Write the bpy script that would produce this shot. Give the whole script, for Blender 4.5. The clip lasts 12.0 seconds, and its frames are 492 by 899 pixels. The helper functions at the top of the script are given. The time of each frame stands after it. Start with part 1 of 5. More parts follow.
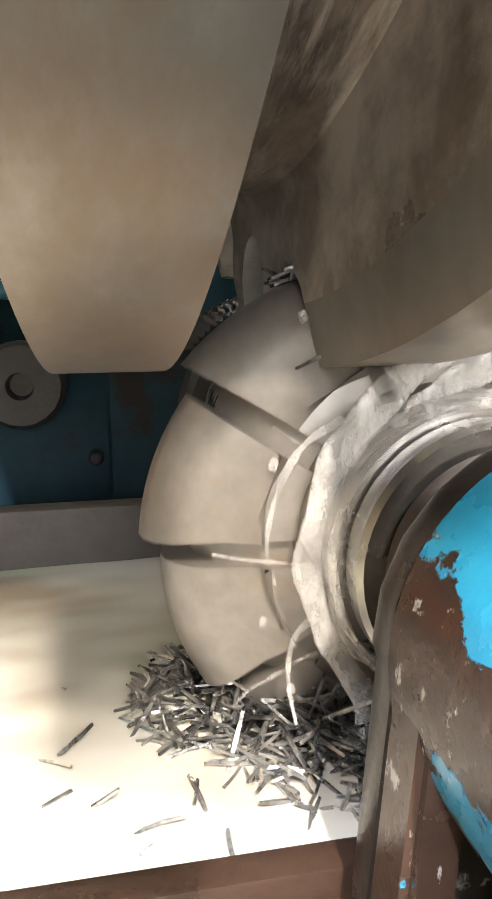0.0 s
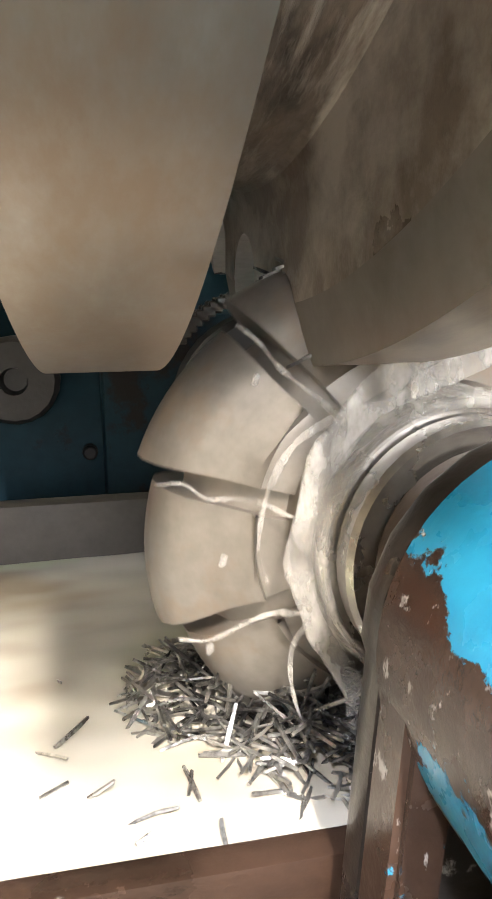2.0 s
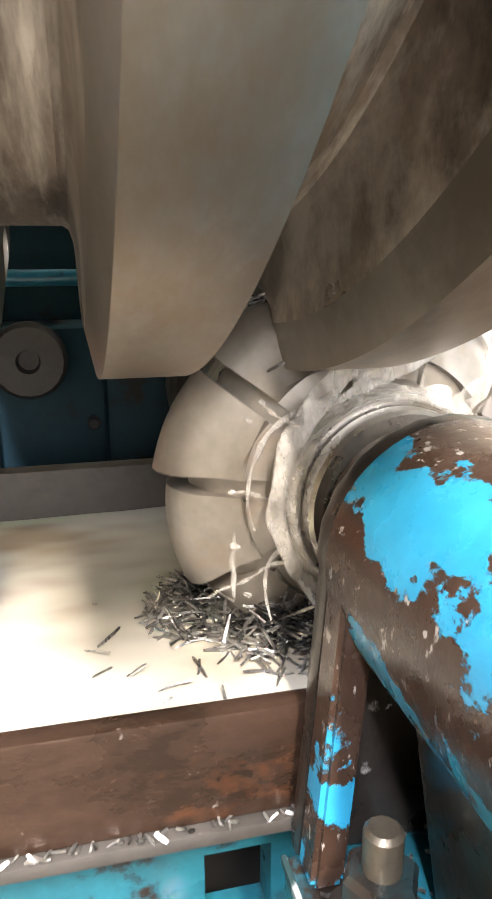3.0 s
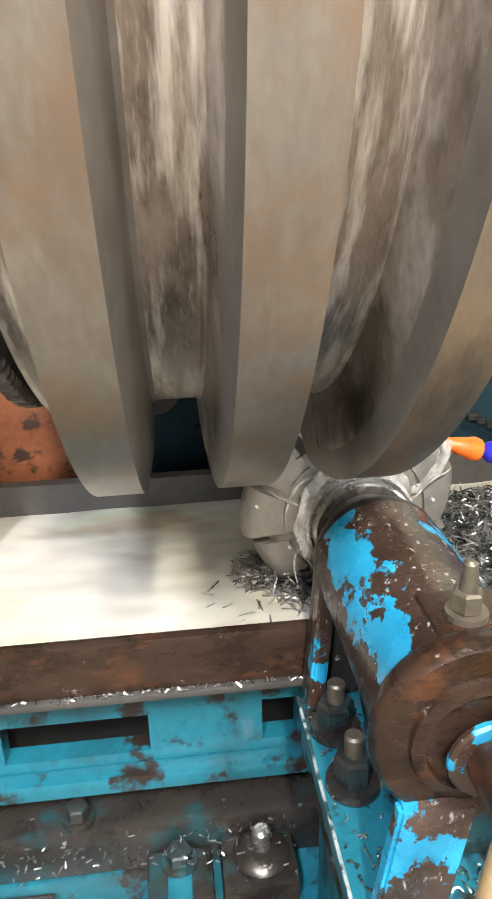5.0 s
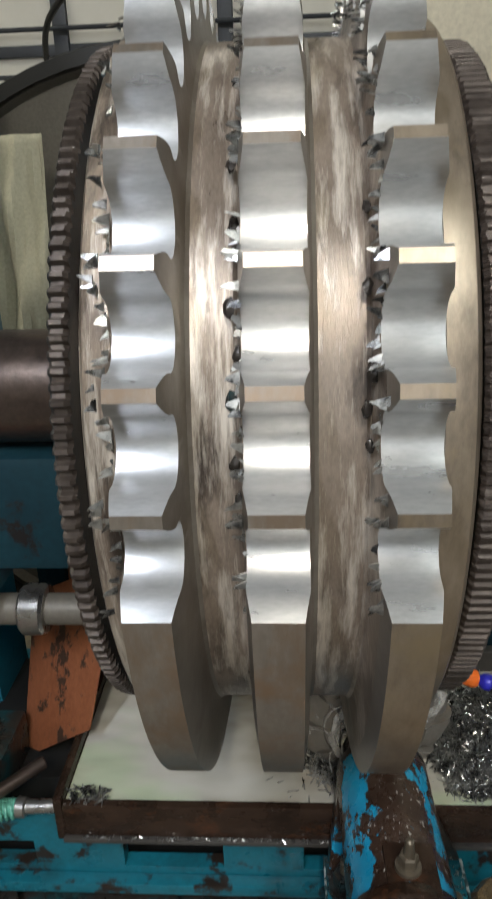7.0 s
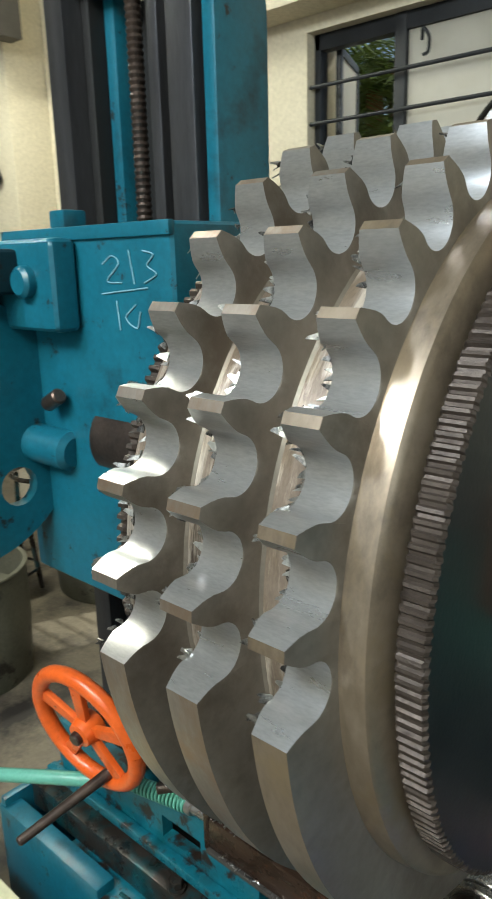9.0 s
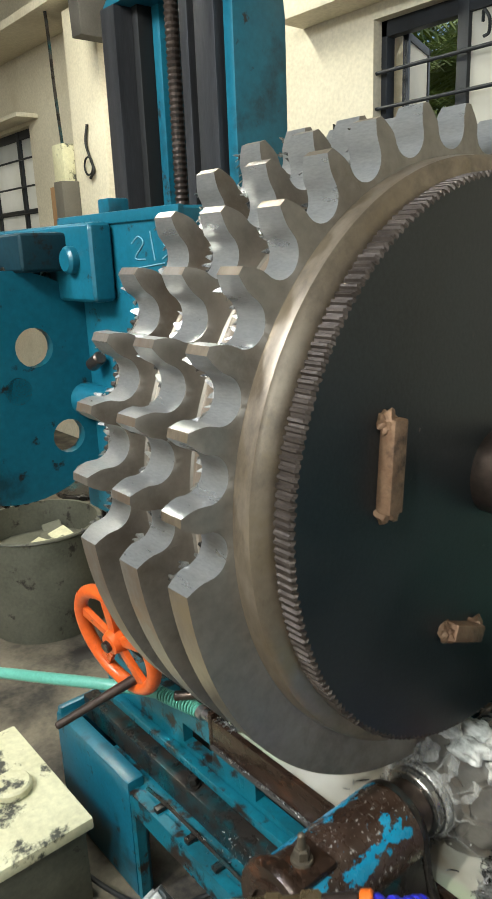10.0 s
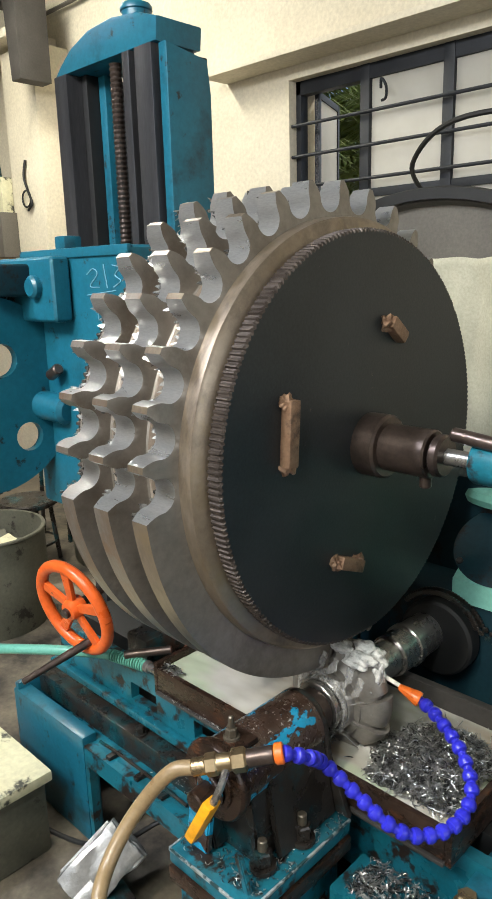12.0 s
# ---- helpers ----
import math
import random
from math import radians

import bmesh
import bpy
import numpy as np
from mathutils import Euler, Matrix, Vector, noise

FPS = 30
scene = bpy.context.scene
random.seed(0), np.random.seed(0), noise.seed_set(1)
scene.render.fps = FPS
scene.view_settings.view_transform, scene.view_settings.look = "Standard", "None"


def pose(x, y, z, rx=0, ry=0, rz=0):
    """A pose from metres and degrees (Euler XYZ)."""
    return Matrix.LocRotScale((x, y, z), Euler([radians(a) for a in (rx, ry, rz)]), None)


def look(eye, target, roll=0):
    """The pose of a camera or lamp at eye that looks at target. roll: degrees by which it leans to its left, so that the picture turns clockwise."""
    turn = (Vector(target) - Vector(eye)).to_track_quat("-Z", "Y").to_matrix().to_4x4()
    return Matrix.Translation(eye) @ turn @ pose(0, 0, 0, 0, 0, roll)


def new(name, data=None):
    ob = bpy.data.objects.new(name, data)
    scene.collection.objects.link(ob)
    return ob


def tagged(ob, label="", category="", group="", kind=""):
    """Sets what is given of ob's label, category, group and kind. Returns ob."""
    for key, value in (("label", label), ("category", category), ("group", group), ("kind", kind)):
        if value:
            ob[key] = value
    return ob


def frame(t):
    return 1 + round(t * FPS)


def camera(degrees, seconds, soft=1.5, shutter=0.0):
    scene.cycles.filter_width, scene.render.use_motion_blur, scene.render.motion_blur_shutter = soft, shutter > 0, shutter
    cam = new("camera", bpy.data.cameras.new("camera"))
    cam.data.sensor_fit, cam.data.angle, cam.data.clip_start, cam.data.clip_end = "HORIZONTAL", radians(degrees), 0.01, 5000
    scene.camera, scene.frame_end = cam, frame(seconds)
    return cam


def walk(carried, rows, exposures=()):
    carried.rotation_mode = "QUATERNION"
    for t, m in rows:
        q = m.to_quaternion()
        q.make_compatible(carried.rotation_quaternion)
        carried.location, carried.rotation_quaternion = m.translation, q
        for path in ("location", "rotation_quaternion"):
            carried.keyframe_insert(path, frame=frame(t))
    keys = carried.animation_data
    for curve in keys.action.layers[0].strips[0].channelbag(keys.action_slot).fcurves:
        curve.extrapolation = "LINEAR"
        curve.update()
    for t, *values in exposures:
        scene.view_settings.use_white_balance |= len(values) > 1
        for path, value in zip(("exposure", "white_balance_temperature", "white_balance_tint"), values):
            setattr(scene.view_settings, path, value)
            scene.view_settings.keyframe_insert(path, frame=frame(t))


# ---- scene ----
cam = camera(38.04, 12.0, shutter=0.3)
PATH = [
    (0, pose(-0.0017, -0.2809, 0.7484, 78.58, 0.35, -11.3)),
    (0.5, pose(0.0005, -0.2789, 0.7495, 78.19, 0.69, -11.28)),
    (1, pose(0.0008, -0.2786, 0.7494, 78.1, 0.72, -11.36)),
    (1.5, pose(0.0008, -0.2786, 0.7487, 78.13, 0.4, -11.68)),
    (2, pose(-0.0015, -0.2844, 0.7513, 77.9, 0.46, -11.78)),
    (2.5, pose(-0.0153, -0.3279, 0.7631, 75.92, -0.23, -12.95)),
    (3, pose(-0.0278, -0.3764, 0.7809, 74.89, 0.16, -13.56)),
    (3.2, pose(-0.0357, -0.3984, 0.7906, 74.57, -0.02, -13.82)),
    (5, pose(-0.0483, -0.6544, 0.9823, 68.45, 1.44, -6.6)),
    (5.5, pose(-0.034, -0.7364, 1.1007, 64.79, 1.95, -2.36)),
    (6, pose(-0.0092, -0.7965, 1.2211, 62.8, 2.89, 1.64)),
    (6.5, pose(0.0001, -0.8224, 1.3165, 64.43, 2.49, 3.11)),
    (7, pose(0.0074, -0.8226, 1.3877, 68.49, 1.88, 2.83)),
    (7.2, pose(0.0118, -0.8166, 1.4008, 70.31, 1.82, 3.36)),
    (9, pose(0.3792, -0.7586, 1.4436, 74.99, 1.41, 41.59)),
    (9.5, pose(0.5257, -0.731, 1.4381, 75.25, 1.63, 49.62)),
    (10, pose(0.6239, -0.7693, 1.4255, 74.19, 2.21, 49.74)),
    (10.5, pose(0.7411, -0.8673, 1.429, 74.96, 2.77, 46.03)),
    (11, pose(0.8209, -0.9443, 1.429, 75.93, 2.09, 44.31)),
    (11.5, pose(0.8404, -0.9711, 1.4321, 76.28, 1.51, 44.05)),
    (12, pose(0.8446, -0.9759, 1.4314, 76.2, 1.49, 44.19)),
]
walk(cam, PATH, [(0, 2.15, 6750, 14), (2, 2.1, 6750, 14), (3.2, 1.9, 7000, 16), (5, 1.05, 6550, 11), (5.5, 0.42, 6400, 10), (6.5, -0.62, 6300, 7), (7.2, -0.88, 6350, 8), (9, -0.45, 6300, 1), (10.5, -0.1, 6250, 6), (12, -0.1, 6350, 9)])

# ---- world, sun, lamps ----
world = bpy.data.worlds.new("world")
scene.world = world
world.use_nodes = True
_wn = world.node_tree
_sky = _wn.nodes.new("ShaderNodeTexSky")
_sky.sky_type, _sky.sun_disc = "NISHITA", False
_sky.sun_elevation, _sky.sun_rotation = radians(40), radians(20)
_wn.links.new(_sky.outputs[0], _wn.nodes["Background"].inputs[0])
_wn.nodes["Background"].inputs[1].default_value = 0.12

_sd = bpy.data.lights.new("sun", "SUN")
_sd.energy, _sd.angle, _sd.color = 4.0, radians(0.6), (1.0, 0.95, 0.86)
sun = new("sun", _sd)
sun.matrix_world = look((1.2, 4.0, 5.0), (0, 1.8, 1.5))


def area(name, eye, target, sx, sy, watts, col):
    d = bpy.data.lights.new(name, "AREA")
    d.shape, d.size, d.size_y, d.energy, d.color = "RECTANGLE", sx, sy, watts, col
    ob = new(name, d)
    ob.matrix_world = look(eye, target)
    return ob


# tube lamps under the roof, out of view, inferred from glints on cut steel
area("assumed_tube_light", (-0.80, -2.2, 3.2), (-0.6, -0.9, 0.0), 0.10, 1.0, 105, (0.84, 0.89, 1.0))
area("assumed_tube_light", (0.05, -2.5, 3.2), (0.05, -0.9, 0.0), 0.10, 1.0, 140, (1.0, 0.92, 0.80))
area("assumed_tube_light", (0.95, -2.1, 3.2), (0.75, -0.7, 0.0), 0.10, 1.0, 62, (0.93, 0.97, 0.92))
# unseen far-left lamp, added to brighten the wall
area("assumed_tube_light", (-2.6, 0.3, 3.3), (-2.6, 0.6, 0.0), 0.12, 1.2, 95, (1.0, 0.95, 0.80))
# daylight assumed through an unseen doorway behind the machine operator
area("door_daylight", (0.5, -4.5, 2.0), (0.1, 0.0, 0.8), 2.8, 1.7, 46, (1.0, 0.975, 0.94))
# fill added from the side, no source known there
area("side_fill", (4.3, -0.5, 1.7), (0.0, 0.0, 1.1), 2.0, 1.6, 34, (0.93, 0.97, 1.0))

# ---- materials ----


def nodes_of(name):
    m = bpy.data.materials.new(name)
    m.use_nodes = True
    nt = m.node_tree
    return m, nt, nt.nodes, nt.links, nt.nodes["Principled BSDF"]


def tex_noise(nt, scale, detail=6.0, rough=0.6, stretch=None, seed=0.0):
    co = nt.nodes.new("ShaderNodeTexCoord")
    mp = nt.nodes.new("ShaderNodeMapping")
    mp.inputs["Location"].default_value = (seed, seed * 1.7, seed * 0.6)
    if stretch:
        mp.inputs["Scale"].default_value = stretch
    n = nt.nodes.new("ShaderNodeTexNoise")
    n.inputs["Scale"].default_value, n.inputs["Detail"].default_value, n.inputs["Roughness"].default_value = scale, detail, rough
    nt.links.new(co.outputs["Object"], mp.inputs[0])
    nt.links.new(mp.outputs[0], n.inputs["Vector"])
    return n.outputs["Fac"]


def ramp(nt, fac, stops):
    r = nt.nodes.new("ShaderNodeValToRGB")
    el = r.color_ramp.elements
    while len(el) < len(stops):
        el.new(0.5)
    for e, (p, c) in zip(el, stops):
        e.position, e.color = p, (*c, 1) if len(c) == 3 else (c[0], c[0], c[0], 1)
    nt.links.new(fac, r.inputs[0])
    return r.outputs[0]


def mix(nt, fac, a, b):
    m = nt.nodes.new("ShaderNodeMix")
    m.data_type = "RGBA"
    if hasattr(fac, "links"):
        nt.links.new(fac, m.inputs[0])
    else:
        m.inputs[0].default_value = fac
    for s, v in ((m.inputs[6], a), (m.inputs[7], b)):
        if hasattr(v, "links"):
            nt.links.new(v, s)
        else:
            s.default_value = (*v, 1)
    return m.outputs[2]


def bumped(nt, bsdf, fac, strength, dist=0.002):
    b = nt.nodes.new("ShaderNodeBump")
    b.inputs["Strength"].default_value, b.inputs["Distance"].default_value = strength, dist
    nt.links.new(fac, b.inputs["Height"])
    nt.links.new(b.outputs[0], bsdf.inputs["Normal"])


def surface(name, c1, c2, scale=12, metal=0.0, rough=(0.4, 0.6), bump=0.3, stretch=None, fine=140, spots=None, spot_scale=30, spot_at=0.62, spot_metal=None, spot_rough=None, spot_soft=0.03, spot_stretch=None, second=None, second_scale=5, second_at=0.6, spec=0.5):
    """Two base colours over coarse noise, fine grain, and up to two layers of patches (stains, chips, rust)."""
    m, nt, N, L, P = nodes_of(name)
    a = tex_noise(nt, scale, 7, 0.62, stretch, 1.3)
    col = ramp(nt, a, [(0.32, c1), (0.68, c2)])
    g = tex_noise(nt, fine, 4, 0.6, stretch, 4.1)
    col = mix(nt, 0.16, col, ramp(nt, g, [(0.3, tuple(v * 0.35 for v in c1)), (0.7, tuple(min(1, v * 1.5) for v in c2))]))
    rg = ramp(nt, a, [(0.25, (rough[0],)), (0.75, (rough[1],))])
    mt = None
    if second:
        s2 = ramp(nt, tex_noise(nt, second_scale, 8, 0.68, stretch, 9.7), [(second_at - 0.07, (0,)), (second_at + 0.07, (1,))])
        col = mix(nt, s2, col, second)
    if spots:
        s = ramp(nt, tex_noise(nt, spot_scale, 9, 0.66, spot_stretch, 6.2), [(spot_at - spot_soft, (0,)), (spot_at + spot_soft, (1,))])
        col = mix(nt, s, col, spots)
        if spot_rough is not None:
            rg = mix(nt, s, rg, (spot_rough,) * 3)
        if spot_metal is not None:
            mt = mix(nt, s, (metal,) * 3, (spot_metal,) * 3)
    L.new(col, P.inputs["Base Color"])
    L.new(rg, P.inputs["Roughness"])
    P.inputs["Metallic"].default_value = metal
    P.inputs["Specular IOR Level"].default_value = spec
    if mt is not None:
        L.new(mt, P.inputs["Metallic"])
    bumped(nt, P, g if not spots else mix(nt, 0.5, g, s), bump)
    return m


def plain(name, c, rough=0.5, metal=0.0):
    m, nt, N, L, P = nodes_of(name)
    g = tex_noise(nt, 60, 5)
    L.new(ramp(nt, g, [(0.3, tuple(v * 0.75 for v in c)), (0.7, tuple(min(1, v * 1.15) for v in c))]), P.inputs["Base Color"])
    P.inputs["Roughness"].default_value, P.inputs["Metallic"].default_value = rough, metal
    return m


M_CUT = surface("fresh_cut_steel", (0.40, 0.405, 0.41), (0.47, 0.47, 0.465), 20, 0.74, (0.26, 0.32), 0.010, (0.6, 2.2, 2.2), 210)
_P, _tg = M_CUT.node_tree.nodes["Principled BSDF"], M_CUT.node_tree.nodes.new("ShaderNodeTangent")
_tg.direction_type, _tg.axis = "RADIAL", "X"
M_SIDE = surface("satin_grey_rim_side", (0.19, 0.168, 0.144), (0.28, 0.252, 0.222), 7, 0.5, (0.30, 0.42), 0.06, None, 70, second=(0.15, 0.125, 0.10), second_scale=6, second_at=0.57)
M_CUT.node_tree.links.new(_tg.outputs[0], _P.inputs["Tangent"])
_P.inputs["Anisotropic"].default_value = 0.9
M_TURNED = surface("oily_turned_steel", (0.29, 0.255, 0.22), (0.38, 0.335, 0.29), 6, 0.78, (0.30, 0.42), 0.06, (2.5, 1, 1), 60, spots=(0.34, 0.235, 0.16), spot_scale=15, spot_at=0.60, spot_soft=0.09, second=(0.29, 0.220, 0.165), second_scale=9, second_at=0.54)
M_TURNED_OIL = surface("brown_oil_stained_turned_steel", (0.24, 0.19, 0.14), (0.34, 0.28, 0.215), 6, 0.70, (0.28, 0.40), 0.08, (2.5, 1, 1), 60, spots=(0.30, 0.235, 0.15), spot_scale=11, spot_at=0.62, spot_soft=0.08, second=(0.15, 0.12, 0.095), second_scale=5, second_at=0.58)
M_GROOVE = surface("rusty_groove_steel", (0.15, 0.117, 0.092), (0.31, 0.25, 0.20), 9, 0.35, (0.24, 0.42), 0.35, (3, 1, 1), 160, spots=(0.58, 0.52, 0.45), spot_scale=19, spot_at=0.565, spot_metal=0.4, spot_rough=0.30, spot_soft=0.085, spot_stretch=(4.5, 0.6, 0.6), second=(0.055, 0.042, 0.034), second_scale=8, second_at=0.58)
M_PLATE = surface("black_scaled_plate", (0.016, 0.019, 0.021), (0.032, 0.036, 0.038), 5, 0.3, (0.34, 0.5), 0.25, None, 200, spots=(0.10, 0.075, 0.06), spot_scale=45, spot_at=0.72)
M_PLATE_EDGE = surface("flame_cut_edge", (0.035, 0.027, 0.023), (0.085, 0.068, 0.058), 30, 0.55, (0.38, 0.55), 0.5, None, 160)
M_RUST = surface("rusty_weld_steel", (0.16, 0.085, 0.05), (0.30, 0.19, 0.12), 40, 0.4, (0.45, 0.65), 0.6, None, 200, second=(0.06, 0.04, 0.03), second_scale=25)
M_SHAFT = surface("brown_oily_shaft", (0.06, 0.045, 0.04), (0.12, 0.09, 0.075), 20, 0.7, (0.25, 0.4), 0.15, None, 150)
M_BRIGHT = surface("bright_ground_steel", (0.30, 0.29, 0.28), (0.45, 0.44, 0.42), 25, 0.9, (0.2, 0.35), 0.1, None, 150, second=(0.12, 0.11, 0.10), second_scale=14, second_at=0.66)
M_CUTTER = surface("milling_cutter_steel", (0.20, 0.182, 0.162), (0.27, 0.25, 0.225), 18, 0.45, (0.34, 0.48), 0.08, None, 120, second=(0.24, 0.19, 0.15), second_scale=22, second_at=0.62)
M_TEAL = surface("teal_machine_paint", (0.008, 0.092, 0.142), (0.013, 0.135, 0.20), 4, 0.0, (0.25, 0.45), 0.12, None, 90, spots=(0.018, 0.015, 0.014), spot_scale=22, spot_at=0.64, second=(0.009, 0.040, 0.055), second_scale=6, second_at=0.62)
M_TEAL_DIRTY = surface("oil_stained_teal_paint", (0.008, 0.100, 0.140), (0.012, 0.150, 0.205), 6, 0.0, (0.2, 0.45), 0.25, None, 110, spots=(0.020, 0.014, 0.011), spot_scale=17, spot_at=0.565, second=(0.012, 0.07, 0.09), second_scale=7, second_at=0.58)


def peeling(name, at, lean, middle=0.125, bands=0.0):
    """Blue paint flaking off dark brown wet iron; lean keeps more of it on the side of low x, bands in strips along the casting."""
    m, nt, N, L, P = nodes_of(name)
    base = ramp(nt, tex_noise(nt, 14, 7, 0.62, None, 1.3), [(0.3, (0.018, 0.010, 0.007)), (0.55, (0.046, 0.027, 0.019)), (0.72, (0.085, 0.055, 0.042))])
    base = mix(nt, ramp(nt, tex_noise(nt, 150, 4, 0.6, (1.5, 1, 0.6), 2.2), [(0.62, (0,)), (0.68, (0.8,))]), base, (0.45, 0.42, 0.39))
    co, sep = N.new("ShaderNodeTexCoord"), N.new("ShaderNodeSeparateXYZ")
    L.new(co.outputs["Object"], sep.inputs[0])
    rng = N.new("ShaderNodeMapRange")
    rng.inputs["From Min"].default_value, rng.inputs["From Max"].default_value = middle - 0.06, middle + 0.06
    rng.inputs["To Min"].default_value, rng.inputs["To Max"].default_value = lean, -lean
    L.new(sep.outputs["X"], rng.inputs["Value"])
    add = N.new("ShaderNodeMath")
    L.new(tex_noise(nt, 23, 10, 0.66, (1, 0.7, 1), 6.2), add.inputs[0])
    L.new(rng.outputs[0], add.inputs[1])
    ph, co2, amp = N.new("ShaderNodeMath"), N.new("ShaderNodeMath"), N.new("ShaderNodeMath")
    ph.operation, co2.operation, amp.operation = "MULTIPLY_ADD", "COSINE", "MULTIPLY_ADD"
    ph.inputs[1].default_value, ph.inputs[2].default_value = 2 * math.pi / 0.060, -0.679 * 2 * math.pi / 0.060
    amp.inputs[1].default_value = bands
    L.new(sep.outputs["Z"], ph.inputs[0])
    L.new(ph.outputs[0], co2.inputs[0])
    L.new(co2.outputs[0], amp.inputs[0])
    L.new(add.outputs[0], amp.inputs[2])
    paint = ramp(nt, amp.outputs[0], [(at - 0.006, (0,)), (at + 0.006, (1,))])
    blue = ramp(nt, tex_noise(nt, 30, 5, 0.6, None, 3.3), [(0.3, (0.010, 0.20, 0.36)), (0.7, (0.02, 0.31, 0.52))])
    L.new(mix(nt, paint, base, blue), P.inputs["Base Color"])
    L.new(ramp(nt, tex_noise(nt, 40, 5), [(0.3, (0.16,)), (0.7, (0.40,))]), P.inputs["Roughness"])
    bumped(nt, P, mix(nt, 0.45, paint, tex_noise(nt, 120, 5)), 0.6, 0.0016)
    return m


M_PEEL = peeling("peeling_blue_paint_on_brown_iron", 0.535, 0.018, 0.125, 0.085)
M_PEEL_WORN = peeling("brown_iron_with_last_blue_paint", 0.575, 0.02)
M_WAY = surface("dark_oiled_slideway", (0.045, 0.045, 0.050), (0.085, 0.085, 0.092), 9, 0.6, (0.28, 0.42), 0.1, (3, 3, 0.3), 120)
M_OILIRON = surface("black_oily_iron", (0.020, 0.017, 0.015), (0.05, 0.042, 0.036), 16, 0.4, (0.18, 0.4), 0.4, None, 120, spots=(0.5, 0.48, 0.45), spot_scale=60, spot_at=0.70, second=(0.010, 0.085, 0.10), second_scale=9, second_at=0.6)
M_TRAY = surface("brown_oily_tray_steel", (0.016, 0.010, 0.007), (0.060, 0.034, 0.023), 14, 0.4, (0.16, 0.40), 0.45, (1, 1, 2), 120, spots=(0.32, 0.28, 0.25), spot_scale=75, spot_at=0.69, second=(0.125, 0.048, 0.022), second_scale=13, second_at=0.62)
M_TRAY_IN = surface("grey_tray_wall", (0.036, 0.033, 0.030), (0.066, 0.060, 0.055), 8, 0.2, (0.5, 0.7), 0.2, None, 100)
M_WALL = surface("cream_wall_paint", (0.56, 0.50, 0.38), (0.68, 0.62, 0.49), 1.6, 0.0, (0.7, 0.9), 0.15, None, 60, spots=(0.22, 0.19, 0.14), spot_scale=3.2, spot_at=0.74, second=(0.50, 0.43, 0.31), second_scale=0.9, second_at=0.6)
M_CEIL = surface("grey_roof_sheet", (0.30, 0.30, 0.29), (0.42, 0.42, 0.40), 1.2, 0.0, (0.6, 0.8), 0.1)
M_FLOOR = surface("oil_stained_concrete", (0.11, 0.092, 0.066), (0.22, 0.185, 0.135), 2.2, 0.0, (0.55, 0.85), 0.3, None, 70, spots=(0.025, 0.021, 0.018), spot_scale=2.3, spot_at=0.53, spot_soft=0.08)
M_FRAME = surface("black_window_steel", (0.012, 0.014, 0.018), (0.025, 0.028, 0.034), 10, 0.2, (0.45, 0.6), 0.15)
M_BOARD, _nt, _N, _L, _P = nodes_of("whitewashed_pane")
_c = ramp(_nt, tex_noise(_nt, 3, 5), [(0.3, (0.70, 0.68, 0.62)), (0.7, (0.84, 0.82, 0.77))])
_L.new(_c, _P.inputs["Base Color"])
_P.inputs["Roughness"].default_value = 0.6
_tr = _N.new("ShaderNodeBsdfTranslucent")
_L.new(_c, _tr.inputs[0])
_mx = _N.new("ShaderNodeMixShader")
_mx.inputs[0].default_value = 0.7
_L.new(_P.outputs[0], _mx.inputs[1])
_L.new(_tr.outputs[0], _mx.inputs[2])
_L.new(_mx.outputs[0], _N["Material Output"].inputs[0])
M_ORANGE = surface("orange_enamel", (0.62, 0.090, 0.012), (0.74, 0.125, 0.02), 12, 0.0, (0.22, 0.4), 0.1, None, 80, spots=(0.06, 0.03, 0.02), spot_scale=34, spot_at=0.70)
M_ORUST = surface("rusty_orange_sheet", (0.19, 0.060, 0.024), (0.32, 0.115, 0.052), 11, 0.15, (0.4, 0.6), 0.4, None, 110, spots=(0.055, 0.030, 0.020), spot_scale=22, spot_at=0.58)
M_BLUEP = surface("blue_hose_plastic", (0.020, 0.020, 0.42), (0.035, 0.035, 0.58), 15, 0.0, (0.25, 0.4), 0.05)
M_ORP = plain("orange_plastic", (0.80, 0.16, 0.02), 0.35)
M_WHITEP = plain("white_nozzle", (0.82, 0.78, 0.68), 0.4)
M_BRASS = surface("oiled_brass", (0.25, 0.18, 0.10), (0.36, 0.275, 0.16), 30, 0.85, (0.22, 0.38), 0.1)
M_DULLBRASS = surface("dull_oily_brass", (0.10, 0.083, 0.060), (0.19, 0.16, 0.12), 40, 0.6, (0.35, 0.5), 0.2)
M_WORN = surface("worn_primer_edge", (0.16, 0.20, 0.21), (0.42, 0.46, 0.46), 60, 0.1, (0.4, 0.6), 0.4, None, 160, spots=(0.02, 0.05, 0.055), spot_scale=45, spot_at=0.52)
M_TAN = surface("tan_rubber_hose", (0.22, 0.15, 0.075), (0.30, 0.215, 0.115), 12, 0.0, (0.25, 0.4), 0.1)
M_GREENH = surface("green_rubber_hose", (0.10, 0.33, 0.25), (0.14, 0.42, 0.33), 9, 0.0, (0.3, 0.45), 0.1)
M_YEL = plain("yellow_enamel", (0.80, 0.36, 0.01), 0.35)
